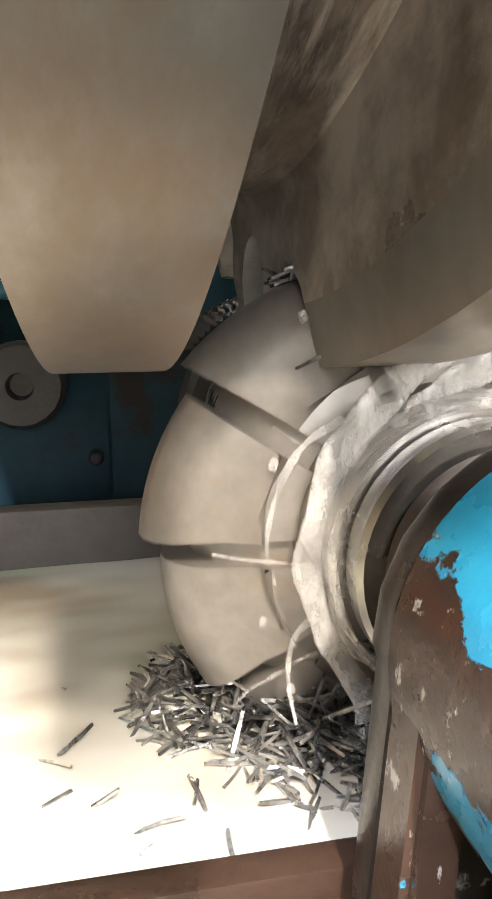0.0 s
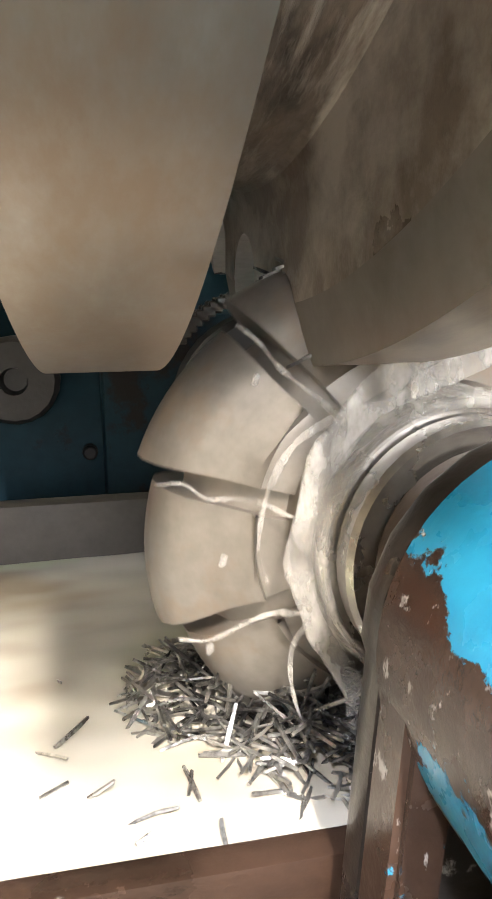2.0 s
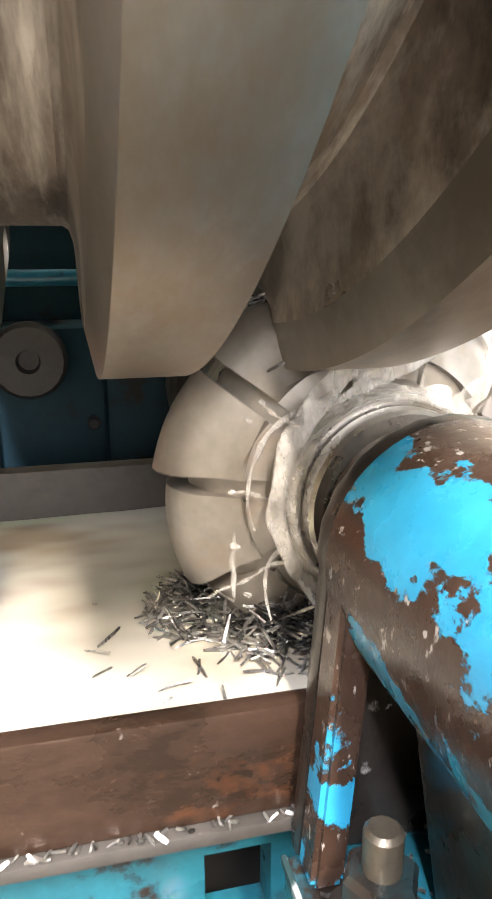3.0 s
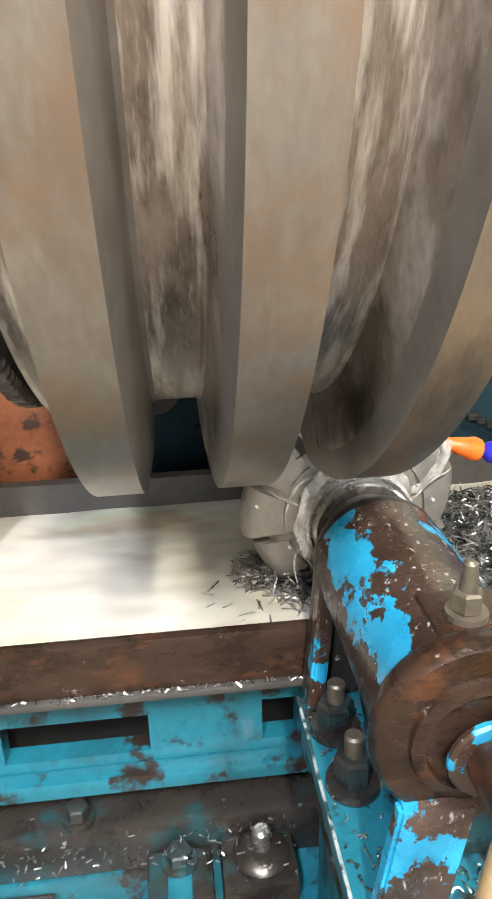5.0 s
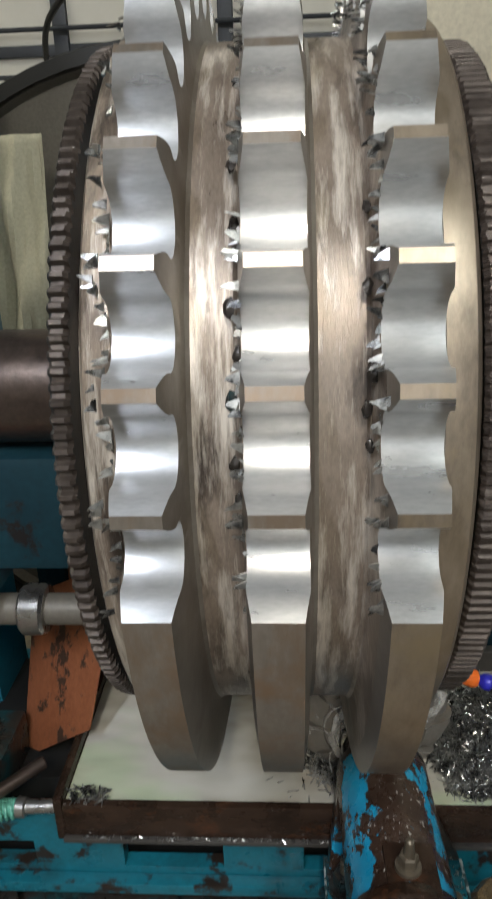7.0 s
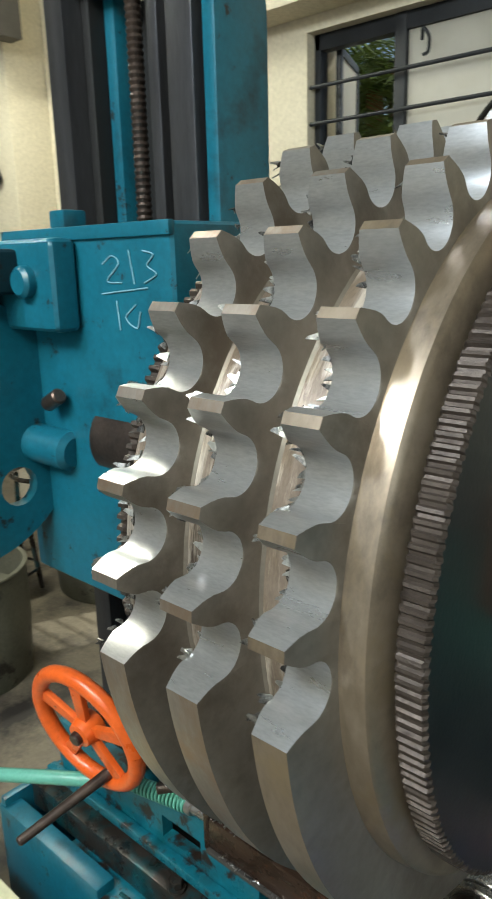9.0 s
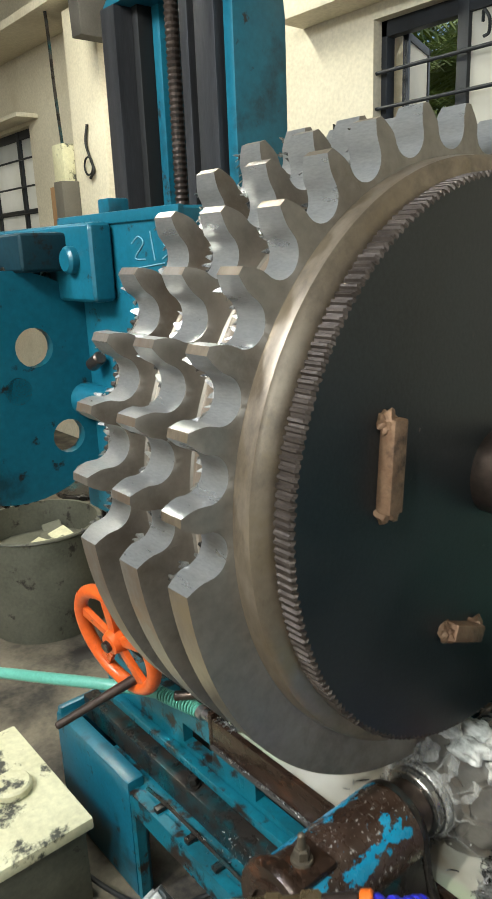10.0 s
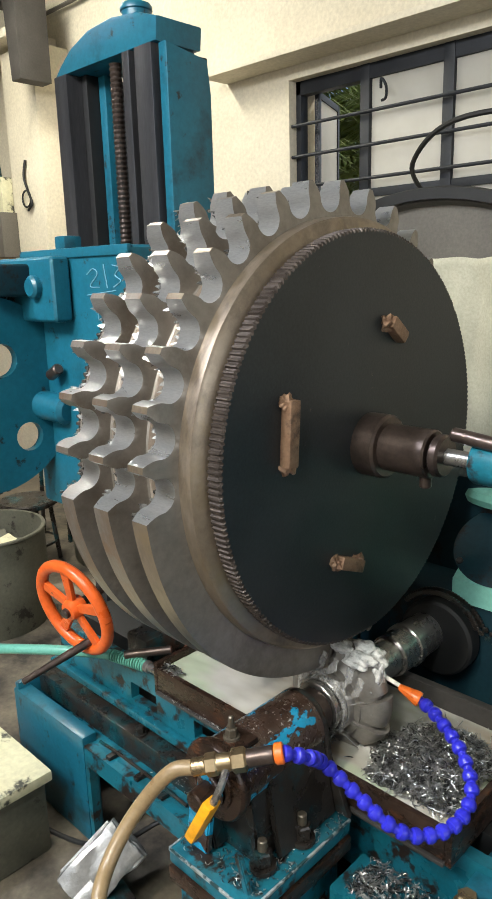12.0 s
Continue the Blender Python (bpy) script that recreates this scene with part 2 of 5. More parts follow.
M_CHIP = surface("steel_swarf", (0.30, 0.30, 0.30), (0.62, 0.62, 0.60), 60, 0.9, (0.2, 0.4), 0.1, None, 200, second=(0.07, 0.07, 0.072), second_scale=40, second_at=0.525)
M_MINT = surface("mint_machine_paint", (0.16, 0.43, 0.36), (0.23, 0.54, 0.46), 6, 0.0, (0.35, 0.55), 0.15, None, 80, spots=(0.04, 0.035, 0.03), spot_scale=18, spot_at=0.68)
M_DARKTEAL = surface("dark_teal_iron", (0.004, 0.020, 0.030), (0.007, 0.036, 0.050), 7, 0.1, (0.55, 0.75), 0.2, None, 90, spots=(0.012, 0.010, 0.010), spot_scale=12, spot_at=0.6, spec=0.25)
# black parts, and hollows and gaps whose shade is put in as black
M_BLACK = plain("black_iron_and_shade", (0.008, 0.008, 0.008), 0.6)
M_DRUM = surface("grey_green_oil_drum", (0.085, 0.085, 0.062), (0.15, 0.145, 0.11), 6, 0.2, (0.4, 0.6), 0.2, None, 80, spots=(0.03, 0.025, 0.02), spot_scale=10, spot_at=0.6)
M_FOIL = surface("silver_foil_sack", (0.38, 0.38, 0.38), (0.62, 0.62, 0.61), 22, 0.75, (0.25, 0.5), 0.9, None, 60)
M_CREAMB = surface("cream_dirty_block", (0.50, 0.47, 0.30), (0.66, 0.63, 0.43), 6, 0.0, (0.5, 0.7), 0.2, None, 60, spots=(0.05, 0.05, 0.04), spot_scale=9, spot_at=0.56)
M_GUARD = surface("grey_brown_guard", (0.11, 0.10, 0.085), (0.17, 0.155, 0.13), 3, 0.2, (0.4, 0.55), 0.1)
M_CANVAS = surface("pale_canvas", (0.40, 0.38, 0.28), (0.52, 0.50, 0.38), 5, 0.0, (0.7, 0.9), 0.3)
M_LEAF = surface("palm_leaf", (0.15, 0.21, 0.045), (0.30, 0.36, 0.11), 9, 0.0, (0.4, 0.6), 0.1)
M_CHALK = plain("chalk", (0.20, 0.40, 0.50), 0.9)
M_WOOD = surface("brown_wood", (0.24, 0.13, 0.06), (0.36, 0.21, 0.10), 6, 0.0, (0.5, 0.7), 0.2, (1, 1, 0.15))

# milky coolant
M_MILK, _nt, _N, _L, _P = nodes_of("milky_coolant")
_c = ramp(_nt, tex_noise(_nt, 5.5, 3, 0.5, (1, 1.9, 1), 3.0), [(0.36, (0.33, 0.28, 0.21)), (0.48, (0.49, 0.47, 0.41)), (0.64, (0.57, 0.56, 0.51))])
_c = mix(_nt, ramp(_nt, tex_noise(_nt, 4.5, 3, 0.5, (1, 2, 1), 8.0), [(0.52, (0,)), (0.66, (1,))]), _c, (0.47, 0.53, 0.38))
_L.new(_c, _P.inputs["Base Color"])
_P.inputs["Roughness"].default_value = 0.16
_P.inputs["Coat Weight"].default_value = 0.3
bumped(_nt, _P, tex_noise(_nt, 14, 2, 0.45, (1, 1.8, 1), 2.0), 0.3, 0.004)
M_FOAM, _nt, _N, _L, _P = nodes_of("running_coolant")
_c = ramp(_nt, tex_noise(_nt, 34, 6), [(0.3, (0.46, 0.45, 0.43)), (0.7, (0.64, 0.63, 0.61))])
_L.new(_c, _P.inputs["Base Color"])
_L.new(ramp(_nt, tex_noise(_nt, 60, 6, 0.60, (1.5, 1.0, 0.7), 5.0), [(0.36, (0.04,)), (0.70, (0.74,))]), _P.inputs["Alpha"])
_P.inputs["Roughness"].default_value = 0.16
bumped(_nt, _P, tex_noise(_nt, 80, 4), 0.25, 0.002)

M_SPRAY, _nt, _N, _L, _P = nodes_of("coolant_spray")
_L.new(ramp(_nt, tex_noise(_nt, 30, 4), [(0.3, (0.74, 0.73, 0.70)), (0.7, (0.86, 0.85, 0.82))]), _P.inputs["Base Color"])
_L.new(ramp(_nt, tex_noise(_nt, 55, 6, 0.65, None, 2.0), [(0.32, (0.25,)), (0.58, (0.95,))]), _P.inputs["Alpha"])
_P.inputs["Roughness"].default_value = 0.45

# ---- mesh helpers ----


def thing(name, label, category, group="", kind="", at=(0, 0, 0)):
    ob = tagged(new(name), label, category, group, kind)
    ob.location = at
    ob.empty_display_size = 0.05
    return ob


def finish(name, bm, mats, smooth=True, angle=35):
    bmesh.ops.recalc_face_normals(bm, faces=bm.faces)
    me = bpy.data.meshes.new(name)
    bm.to_mesh(me)
    bm.free()
    for m in mats if isinstance(mats, (list, tuple)) else (mats,):
        me.materials.append(m)
    if smooth:
        for p in me.polygons:
            p.use_smooth = True
        me.set_sharp_from_angle(angle=radians(angle))
    return me


def part(name, bm, mats, parent=None, label="", smooth=True, angle=35):
    ob = new(name, finish(name, bm, mats, smooth, angle))
    if parent is not None:
        ob.parent = parent
        ob.matrix_parent_inverse = Matrix.Translation(parent.location).inverted() if parent.parent is None and parent.type == "EMPTY" else Matrix()
    if label:
        tagged(ob, label)
    return ob


def box(x0, x1, y0, y1, z0, z1, bevel=0.003, seg=2, bm=None):
    own = bmesh.new()
    bmesh.ops.create_cube(own, size=1)
    for v in own.verts:
        v.co = ((x0 + x1) / 2 + v.co.x * (x1 - x0), (y0 + y1) / 2 + v.co.y * (y1 - y0), (z0 + z1) / 2 + v.co.z * (z1 - z0))
    if bevel:
        bmesh.ops.bevel(own, geom=own.edges[:], offset=bevel, segments=seg, affect="EDGES", profile=0.6)
    return join(bm, own)


def join(bm, own):
    if bm is None:
        return own
    me = bpy.data.meshes.new("joined")
    own.to_mesh(me)
    own.free()
    bm.from_mesh(me)
    bpy.data.meshes.remove(me)
    return bm


def turned(profile, n=48, m=None, bm=None, closed=True):
    """A lathe body about the local z axis: profile of (radius, height)."""
    own = bmesh.new()
    rings = []
    for r, h in profile:
        rings.append([own.verts.new((r * math.cos(2 * math.pi * i / n), r * math.sin(2 * math.pi * i / n), h)) for i in range(n)])
    for a, b in zip(rings, rings[1:]):
        for i in range(n):
            own.faces.new((a[i], a[(i + 1) % n], b[(i + 1) % n], b[i]))
    if closed:
        own.faces.new(rings[0])
        own.faces.new(rings[-1])
    if m is not None:
        own.transform(m)
    return join(bm, own)


def along(a, b):
    """The pose that lays local z from a towards b."""
    a, b = Vector(a), Vector(b)
    return Matrix.Translation(a) @ (b - a).to_track_quat("Z", "Y").to_matrix().to_4x4()


def rod(a, b, r, bevel=0.002, n=24, r2=None, bm=None):
    h = (Vector(b) - Vector(a)).length
    r2 = r if r2 is None else r2
    e = min(bevel, r * 0.4, h * 0.3)
    return turned([(r - e, 0), (r, e), (r2, h - e), (r2 - e, h)], n, along(a, b), bm)


def curve_points(pts, steps=8):
    """Catmull-Rom points through pts."""
    p = [Vector(q) for q in pts]
    p = [2 * p[0] - p[1], *p, 2 * p[-1] - p[-2]]
    out = []
    for a, b, c, d in zip(p, p[1:], p[2:], p[3:]):
        for i in range(steps):
            t = i / steps
            out.append(0.5 * (2 * b + (c - a) * t + (2 * a - 5 * b + 4 * c - d) * t * t + (3 * b - a - 3 * c + d) * t ** 3))
    return out + [p[-2]]


def tube(pts, radius, n=12, steps=8, bm=None):
    """A swept tube; radius is a number or a function of 0..1."""
    q = curve_points(pts, steps)
    own = bmesh.new()
    rings, up = [], Vector((0, 0, 1))
    for i, c in enumerate(q):
        d = (q[min(i + 1, len(q) - 1)] - q[max(i - 1, 0)]).normalized()
        s = d.cross(up)
        s = s.normalized() if s.length > 1e-4 else Vector((1, 0, 0))
        w = s.cross(d)
        up = w
        r = radius(i / (len(q) - 1)) if callable(radius) else radius
        rings.append([own.verts.new(c + (s * math.cos(2 * math.pi * k / n) + w * math.sin(2 * math.pi * k / n)) * r) for k in range(n)])
    for a, b in zip(rings, rings[1:]):
        for k in range(n):
            own.faces.new((a[k], a[(k + 1) % n], b[(k + 1) % n], b[k]))
    own.faces.new(rings[0])
    own.faces.new(rings[-1])
    return join(bm, own)


def prism(outline, depth, m=None, bevel=0.002, bm=None):
    """A flat outline in local x and y, thick along local z."""
    own = bmesh.new()
    a = [own.verts.new((x, y, 0)) for x, y in outline]
    b = [own.verts.new((x, y, depth)) for x, y in outline]
    own.faces.new(a)
    own.faces.new(b[::-1])
    n = len(a)
    for i in range(n):
        own.faces.new((a[i], b[i], b[(i + 1) % n], a[(i + 1) % n]))
    bmesh.ops.recalc_face_normals(own, faces=own.faces)
    if bevel:
        es = [e for e in own.edges if abs(e.verts[0].co.z - e.verts[1].co.z) < 1e-6]
        bmesh.ops.bevel(own, geom=es, offset=bevel, segments=2, affect="EDGES", profile=0.6)
    if m is not None:
        own.transform(m)
    return join(bm, own)


def blob(c, size, seed, amount=0.25, sub=3, bm=None):
    """An uneven lump of liquid."""
    own = bmesh.new()
    bmesh.ops.create_icosphere(own, subdivisions=sub, radius=1)
    for v in own.verts:
        k = 1 + amount * noise.fractal(v.co * 1.6 + Vector((seed, seed * 2.1, 0)), 1.0, 2.0, 3)
        v.co = Vector((c[0] + v.co.x * size[0] * k, c[1] + v.co.y * size[1] * k, c[2] + v.co.z * size[2] * k))
    return join(bm, own)


def bolt(name, at, r, h, m, parent, washer=True, material=None):
    """A hexagon bolt head or nut with a washer, standing along local z of m."""
    bm = turned([(r * 0.86, h * 0.25), (r, h * 0.32), (r, h * 0.9), (r * 0.86, h)], 6, m)
    if washer:
        turned([(r * 1.35, 0), (r * 1.4, h * 0.06), (r * 1.35, h * 0.25)], 20, m, bm)
    return part(name, bm, material or M_OILIRON, parent, smooth=False)


AX = pose(0, 0, 0, 0, 90, 0)     # local z to world x
AY = pose(0, 0, 0, -90, 0, 0)    # local z to world y

# ---- the room ----
ZC = 1.15      # height of the spindle axis


def wall_with_holes(name, length, height, holes, m, thick, material):
    """An upright wall in local x and z, with rectangular openings through it."""
    xs = sorted({0.0, length, *[v for h in holes for v in h[:2]]})
    zs = sorted({0.0, height, *[v for h in holes for v in h[2:]]})
    bm = bmesh.new()
    for x0, x1 in zip(xs, xs[1:]):
        for z0, z1 in zip(zs, zs[1:]):
            if any(h[0] <= x0 and x1 <= h[1] and h[2] <= z0 and z1 <= h[3] for h in holes):
                continue
            box(x0, x1, 0, thick, z0, z1, 0, bm=bm)
    bmesh.ops.remove_doubles(bm, verts=bm.verts, dist=1e-5)
    bm.transform(m)
    return tagged(part(name, bm, material, smooth=False), kind="structure")


X0, X1, Y0, Y1, ZT = -7.0, 4.6, -4.6, 1.75, 3.9
WIN_R = (-1.50, 0.35, 1.05, 2.29)     # x0, x1, z0, z1
WIN_L = (-6.4, -4.80, 1.05, 2.36)
tagged(wall_with_holes("wall_north", X1 - X0, ZT, [(WIN_R[0] - X0, WIN_R[1] - X0, WIN_R[2], WIN_R[3]), (WIN_L[0] - X0, WIN_L[1] - X0, WIN_L[2], WIN_L[3])],
                       Matrix.Translation((X0, Y1, 0)), 0.22, M_WALL), "cream painted plaster wall with barred windows", "wall")
# walls out of view; the doorway and east opening are assumed for the lamps
tagged(wall_with_holes("wall_south", X1 - X0, ZT, [(6.0, 9.0, 0.0, 2.9)], Matrix.Translation((X0, Y0 - 0.2, 0)), 0.2, M_WALL), "cream wall with a wide open doorway", "wall")
tagged(wall_with_holes("wall_west", Y1 - Y0, ZT, [], pose(X0, Y0, 0, 0, 0, 90), 0.2, M_WALL), "cream painted plaster wall", "wall")
tagged(wall_with_holes("wall_east", Y1 - Y0, ZT, [(2.8, 5.2, 0.9, 2.5)], pose(X1 + 0.2, Y0, 0, 0, 0, 90), 0.2, M_WALL), "unseen cream wall with an assumed window opening", "wall")
tagged(part("floor", box(X0, X1, Y0, Y1, -0.1, 0, 0), M_FLOOR, smooth=False), "oil-stained concrete workshop floor", "floor", kind="structure")
_b = bmesh.new()
for _i in range(116):
    box(X0 + _i * 0.1, X0 + _i * 0.1 + 0.05, Y0, Y1 + 0.2, ZT + 0.02, ZT + 0.05, 0, bm=_b)
box(X0, X1, Y0, Y1 + 0.2, ZT + 0.05, ZT + 0.08, 0, bm=_b)
tagged(part("ceiling", _b, M_CEIL, smooth=False), "grey corrugated sheet roof", "ceiling", kind="structure")
tagged(part("ground", box(-40, 40, 1.98, 60, -0.25, -0.15, 0), M_FLOOR, smooth=False), "bare ground outside the windows", "ground", kind="structure")
# pillar and ledge on the north wall
tagged(part("pillar", box(-3.66, -3.28, 1.50, 1.75, 0, 2.80, 0.008), M_WALL), "cream plaster pillar against the wall", "pillar", kind="structure")
tagged(part("trim_ledge", box(-6.98, -3.40, 1.40, 1.748, 2.83, 2.88, 0.004), M_WALL), "thin plaster ledge high on the wall", "ledge", kind="structure")
tagged(part("trim_lintel", box(-1.90, 0.9, 1.58, 1.747, 2.345, 2.372, 0.004), M_WALL), "projecting concrete lintel over the window", "lintel", kind="structure")
tagged(part("trim_lintel", box(-6.6, -4.62, 1.58, 1.747, 2.385, 2.415, 0.004), M_WALL), "projecting concrete lintel over the window", "lintel", kind="structure")


def window(name, w, panes, mullions, bars):
    x0, x1, z0, z1 = w
    ob = thing(name, "black steel window with horizontal security bars and whitewashed panes", "window", kind="structure", at=((x0 + x1) / 2, 1.8, z0))
    f = box(x0, x1, 1.80, 1.85, z1 - 0.06, z1, 0.003)
    box(x0, x1, 1.80, 1.85, z0, z0 + 0.05, 0.003, bm=f)
    box(x0, x0 + 0.03, 1.80, 1.85, z0, z1, 0.003, bm=f)
    box(x1 - 0.03, x1, 1.80, 1.85, z0, z1, 0.003, bm=f)
    part("window_frame", f, M_FRAME, ob)
    for mx in mullions:
        part("mullion", box(mx - 0.024, mx + 0.024, 1.795, 1.85, z0, z1, 0.003), M_FRAME, ob)
    for a, b in panes:
        part("pane", box(a, b, 1.815, 1.83, z0 + 0.05, z1 - 0.06, 0.002), M_BOARD, ob)
    zb = z0 + 0.1
    while zb < z1 - 0.08:
        part("security_bar", rod((x0 - 0.02, 1.77, zb), (x1 + 0.02, 1.77, zb), 0.0075, n=10), M_FRAME, ob)
        zb += bars
    for a, b in panes:
        part("transom", box(a, b, 1.80, 1.84, z0 + 0.70, z0 + 0.735, 0.003), M_FRAME, ob)
    return ob


window("window_1", WIN_R, [(-1.085, -0.735), (-0.69, -0.2), (-0.15, 0.32)], [-1.11, -0.712, -0.175], 0.135)
window("window_2", WIN_L, [(-5.10, -4.83), (-5.65, -5.15), (-6.37, -5.7)], [-5.13, -5.68], 0.20)
# open casement leaf and its stay, just outside window_1
_o = thing("window_leaf", "whitewashed open window leaf in a steel frame", "window leaf", at=(-1.40, 1.95, 1.05))
_leaf = pose(-1.43, 1.87, 1.12, 0, 0, 112)
_b = box(0, 0.36, -0.006, 0.006, 0.03, 1.10, 0.002)
_b.transform(_leaf)
part("panel", _b, M_BOARD, _o)
for _q in ((0, 0.03, 0, 1.13), (0.33, 0.36, 0, 1.13), (0, 0.36, 0, 0.03), (0, 0.36, 1.10, 1.13)):
    _b = box(_q[0], _q[1], -0.012, 0.012, _q[2], _q[3], 0.002)
    _b.transform(_leaf)
    part("stile", _b, M_FRAME, _o)
tagged(part("hook", tube([(-1.0, 1.755, 2.17), (-0.985, 1.735, 2.20), (-0.965, 1.74, 2.17), (-0.975, 1.755, 2.13), (-0.995, 1.752, 2.12)], 0.006, 8), M_FRAME), "small bent wire hook on the window bar", "hook")


# palms outside
def palm(at, h, seed):
    rng = random.Random(seed)
    ob = thing("palm_tree", "green palm tree with long feathered fronds", "tree", "palms outside the window", at=at)
    x, y, z = at
    part("trunk", tube([(x, y, z), (x + 0.08, y, z + h * 0.5), (x, y + 0.05, z + h)], lambda s: 0.10 - 0.03 * s, 10), M_WOOD, ob)
    bm = bmesh.new()
    for k in range(26):
        a, lift = rng.uniform(0, 6.283), rng.uniform(-0.2, 0.9)
        ln = rng.uniform(1.0, 1.7)
        d = Vector((math.cos(a), math.sin(a), 0))
        side = Vector((-d.y, d.x, 0))
        for i in range(26):
            s = (i + 1) / 26
            c = Vector((x, y, z + h)) + d * ln * s + Vector((0, 0, lift * s - 1.1 * s * s))
            for sg in (-1, 1):
                tip = c + side * sg * (0.42 * (1 - 0.55 * s)) + d * 0.16 + Vector((0, 0, -0.16 + rng.uniform(-0.06, 0.06)))
                w = d * 0.018
                bm.faces.new([bm.verts.new(c - w), bm.verts.new(c + w), bm.verts.new(tip)])
    part("crown", bm, M_LEAF, ob, smooth=False)


for _at, _h, _s in (((-3.2, 3.9, -0.15), 1.9, 1), ((-3.6, 4.4, -0.15), 2.6, 2), ((-3.0, 4.6, -0.15), 2.9, 3), ((-4.1, 4.6, -0.15), 3.2, 4), ((-3.9, 5.2, -0.15), 2.3, 5), ((-2.6, 4.0, -0.15), 2.4, 6), ((-4.6, 5.4, -0.15), 2.8, 7), ((-3.4, 5.6, -0.15), 3.3, 8), ((-9.0, 5.0, -0.15), 2.2, 9)):
    palm(_at, _h, _s)

# ---- the triple sprocket on its mandrel ----
N_TEETH, R_TIP, R_ROOT, R_BODY, R_FLOOR = 33, 0.425, 0.3745, 0.368, 0.354
GAP0 = -1.25                       # middle of the lowest finished gap in front, degrees above the horizontal
PITCH = 360 / N_TEETH


def gap_profile():
    """Half a tooth gap: (sideways, radius) from its middle to the tooth tip."""
    rc, a = R_ROOT + 0.0245, 0.0245
    pts = [(a * math.sin(radians(t)), rc - a * math.cos(radians(t))) for t in range(0, 91, 10)]
    pts += [(0.0253, rc + 0.006), (0.0275, rc + 0.012), (0.0310, rc + 0.0185), (0.0358, R_TIP)]
    return pts


def rim(x, half, parent, cut_first, cut_last, label, shallow=None):
    """One toothed rim; gaps cut_first to cut_last (counted upward over the top) are cut, the shallow one not yet to full depth."""
    prof = gap_profile()
    ring = []                       # (angle, radius, cut?)
    for k in range(N_TEETH):
        mid = radians(GAP0 + k * PITCH)
        if cut_first <= k <= cut_last:
            lift = 0.014 if k == shallow else 0.0
            mid -= radians(0.9) if k == shallow else 0.0
            for s, r in prof[::-1]:
                ring.append((mid - s / r, min(r + lift, R_TIP), True))
            for s, r in prof[1:]:
                ring.append((mid + s / r, min(r + lift, R_TIP), True))
        else:
            for j in range(8):
                ring.append((mid + radians(PITCH) * (j / 8 - 0.5 + 0.06), R_TIP, False))
    bm = bmesh.new()
    cols = []
    for a, r, c in ring:
        d = Vector((0, -math.cos(a), math.sin(a)))
        base = Vector((x, 0, ZC))
        row = []
        rm = min(r, 0.402)
        w_out = half + (R_TIP - r) * 0.20 if r > 0.402 else half + 0.0046
        flank = [(half + 0.0125, R_FLOOR - 0.0006), (half + 0.0085, 0.3560), (half + 0.0066, 0.3620), (half + 0.0055, min(rm, 0.374)), (half + 0.0046, rm), (w_out, r)]
        for sx, rr in [(-q, p) for q, p in flank] + flank[::-1]:
            row.append(bm.verts.new(base + d * rr + Vector((sx, 0, 0))))
        cols.append(row)
    n = len(cols)
    for i in range(n):
        a, b = cols[i], cols[(i + 1) % n]
        cut = ring[i][2] and ring[(i + 1) % n][2] and not (ring[i][1] > R_TIP - 1e-6 and ring[(i + 1) % n][1] > R_TIP - 1e-6)
        for j in range(11):
            f = bm.faces.new((a[j], a[j + 1], b[j + 1], b[j]))
            f.material_index = 1 if j == 5 and cut else (2 if j < 4 else 3 if j != 5 else 0)
    bmesh.ops.remove_doubles(bm, verts=bm.verts, dist=1e-6)
    return part("toothed_rim", bm, [M_TURNED, M_CUT, M_GROOVE, M_SIDE], parent, label, angle=30)


sprocket = thing("triple_sprocket", "large steel triple sprocket, half its teeth freshly cut, on a mandrel", "sprocket", at=(0, 0, ZC))
_prof = [(0.05, -0.148), (0.325, -0.148), (0.325, -0.139), (0.358, -0.138), (0.363, -0.135), (R_BODY, -0.121)]
_prof += [(R_BODY, -0.085), (R_FLOOR, -0.080), (R_FLOOR, 0.082), (R_BODY, 0.090)]
_prof += [(R_BODY, 0.123), (0.366, 0.136), (0.360, 0.140), (0.350, 0.141), (0.340, 0.146), (0.05, 0.1465)]
_h = part("hub_body", turned(_prof, 160, Matrix.Translation((0, 0, ZC)) @ AX), M_GROOVE, sprocket, "brown rusty turned body between the rims")
_hub = _h.data
_hub.materials.append(M_TURNED_OIL)
for _f in _hub.polygons:
    _f.material_index = 1 if _f.center.x > 0.092 else 0
rim(-0.089, 0.017, sprocket, 0, 23, "outer rim with bright cut teeth")
rim(0.0, 0.018, sprocket, 0, 23, "middle rim with bright cut teeth")
_r3 = rim(0.0915, 0.0165, sprocket, 0, 25, "oil-browned rim under the milling cutter", 25)
_r3.data.materials[0] = M_TURNED_OIL


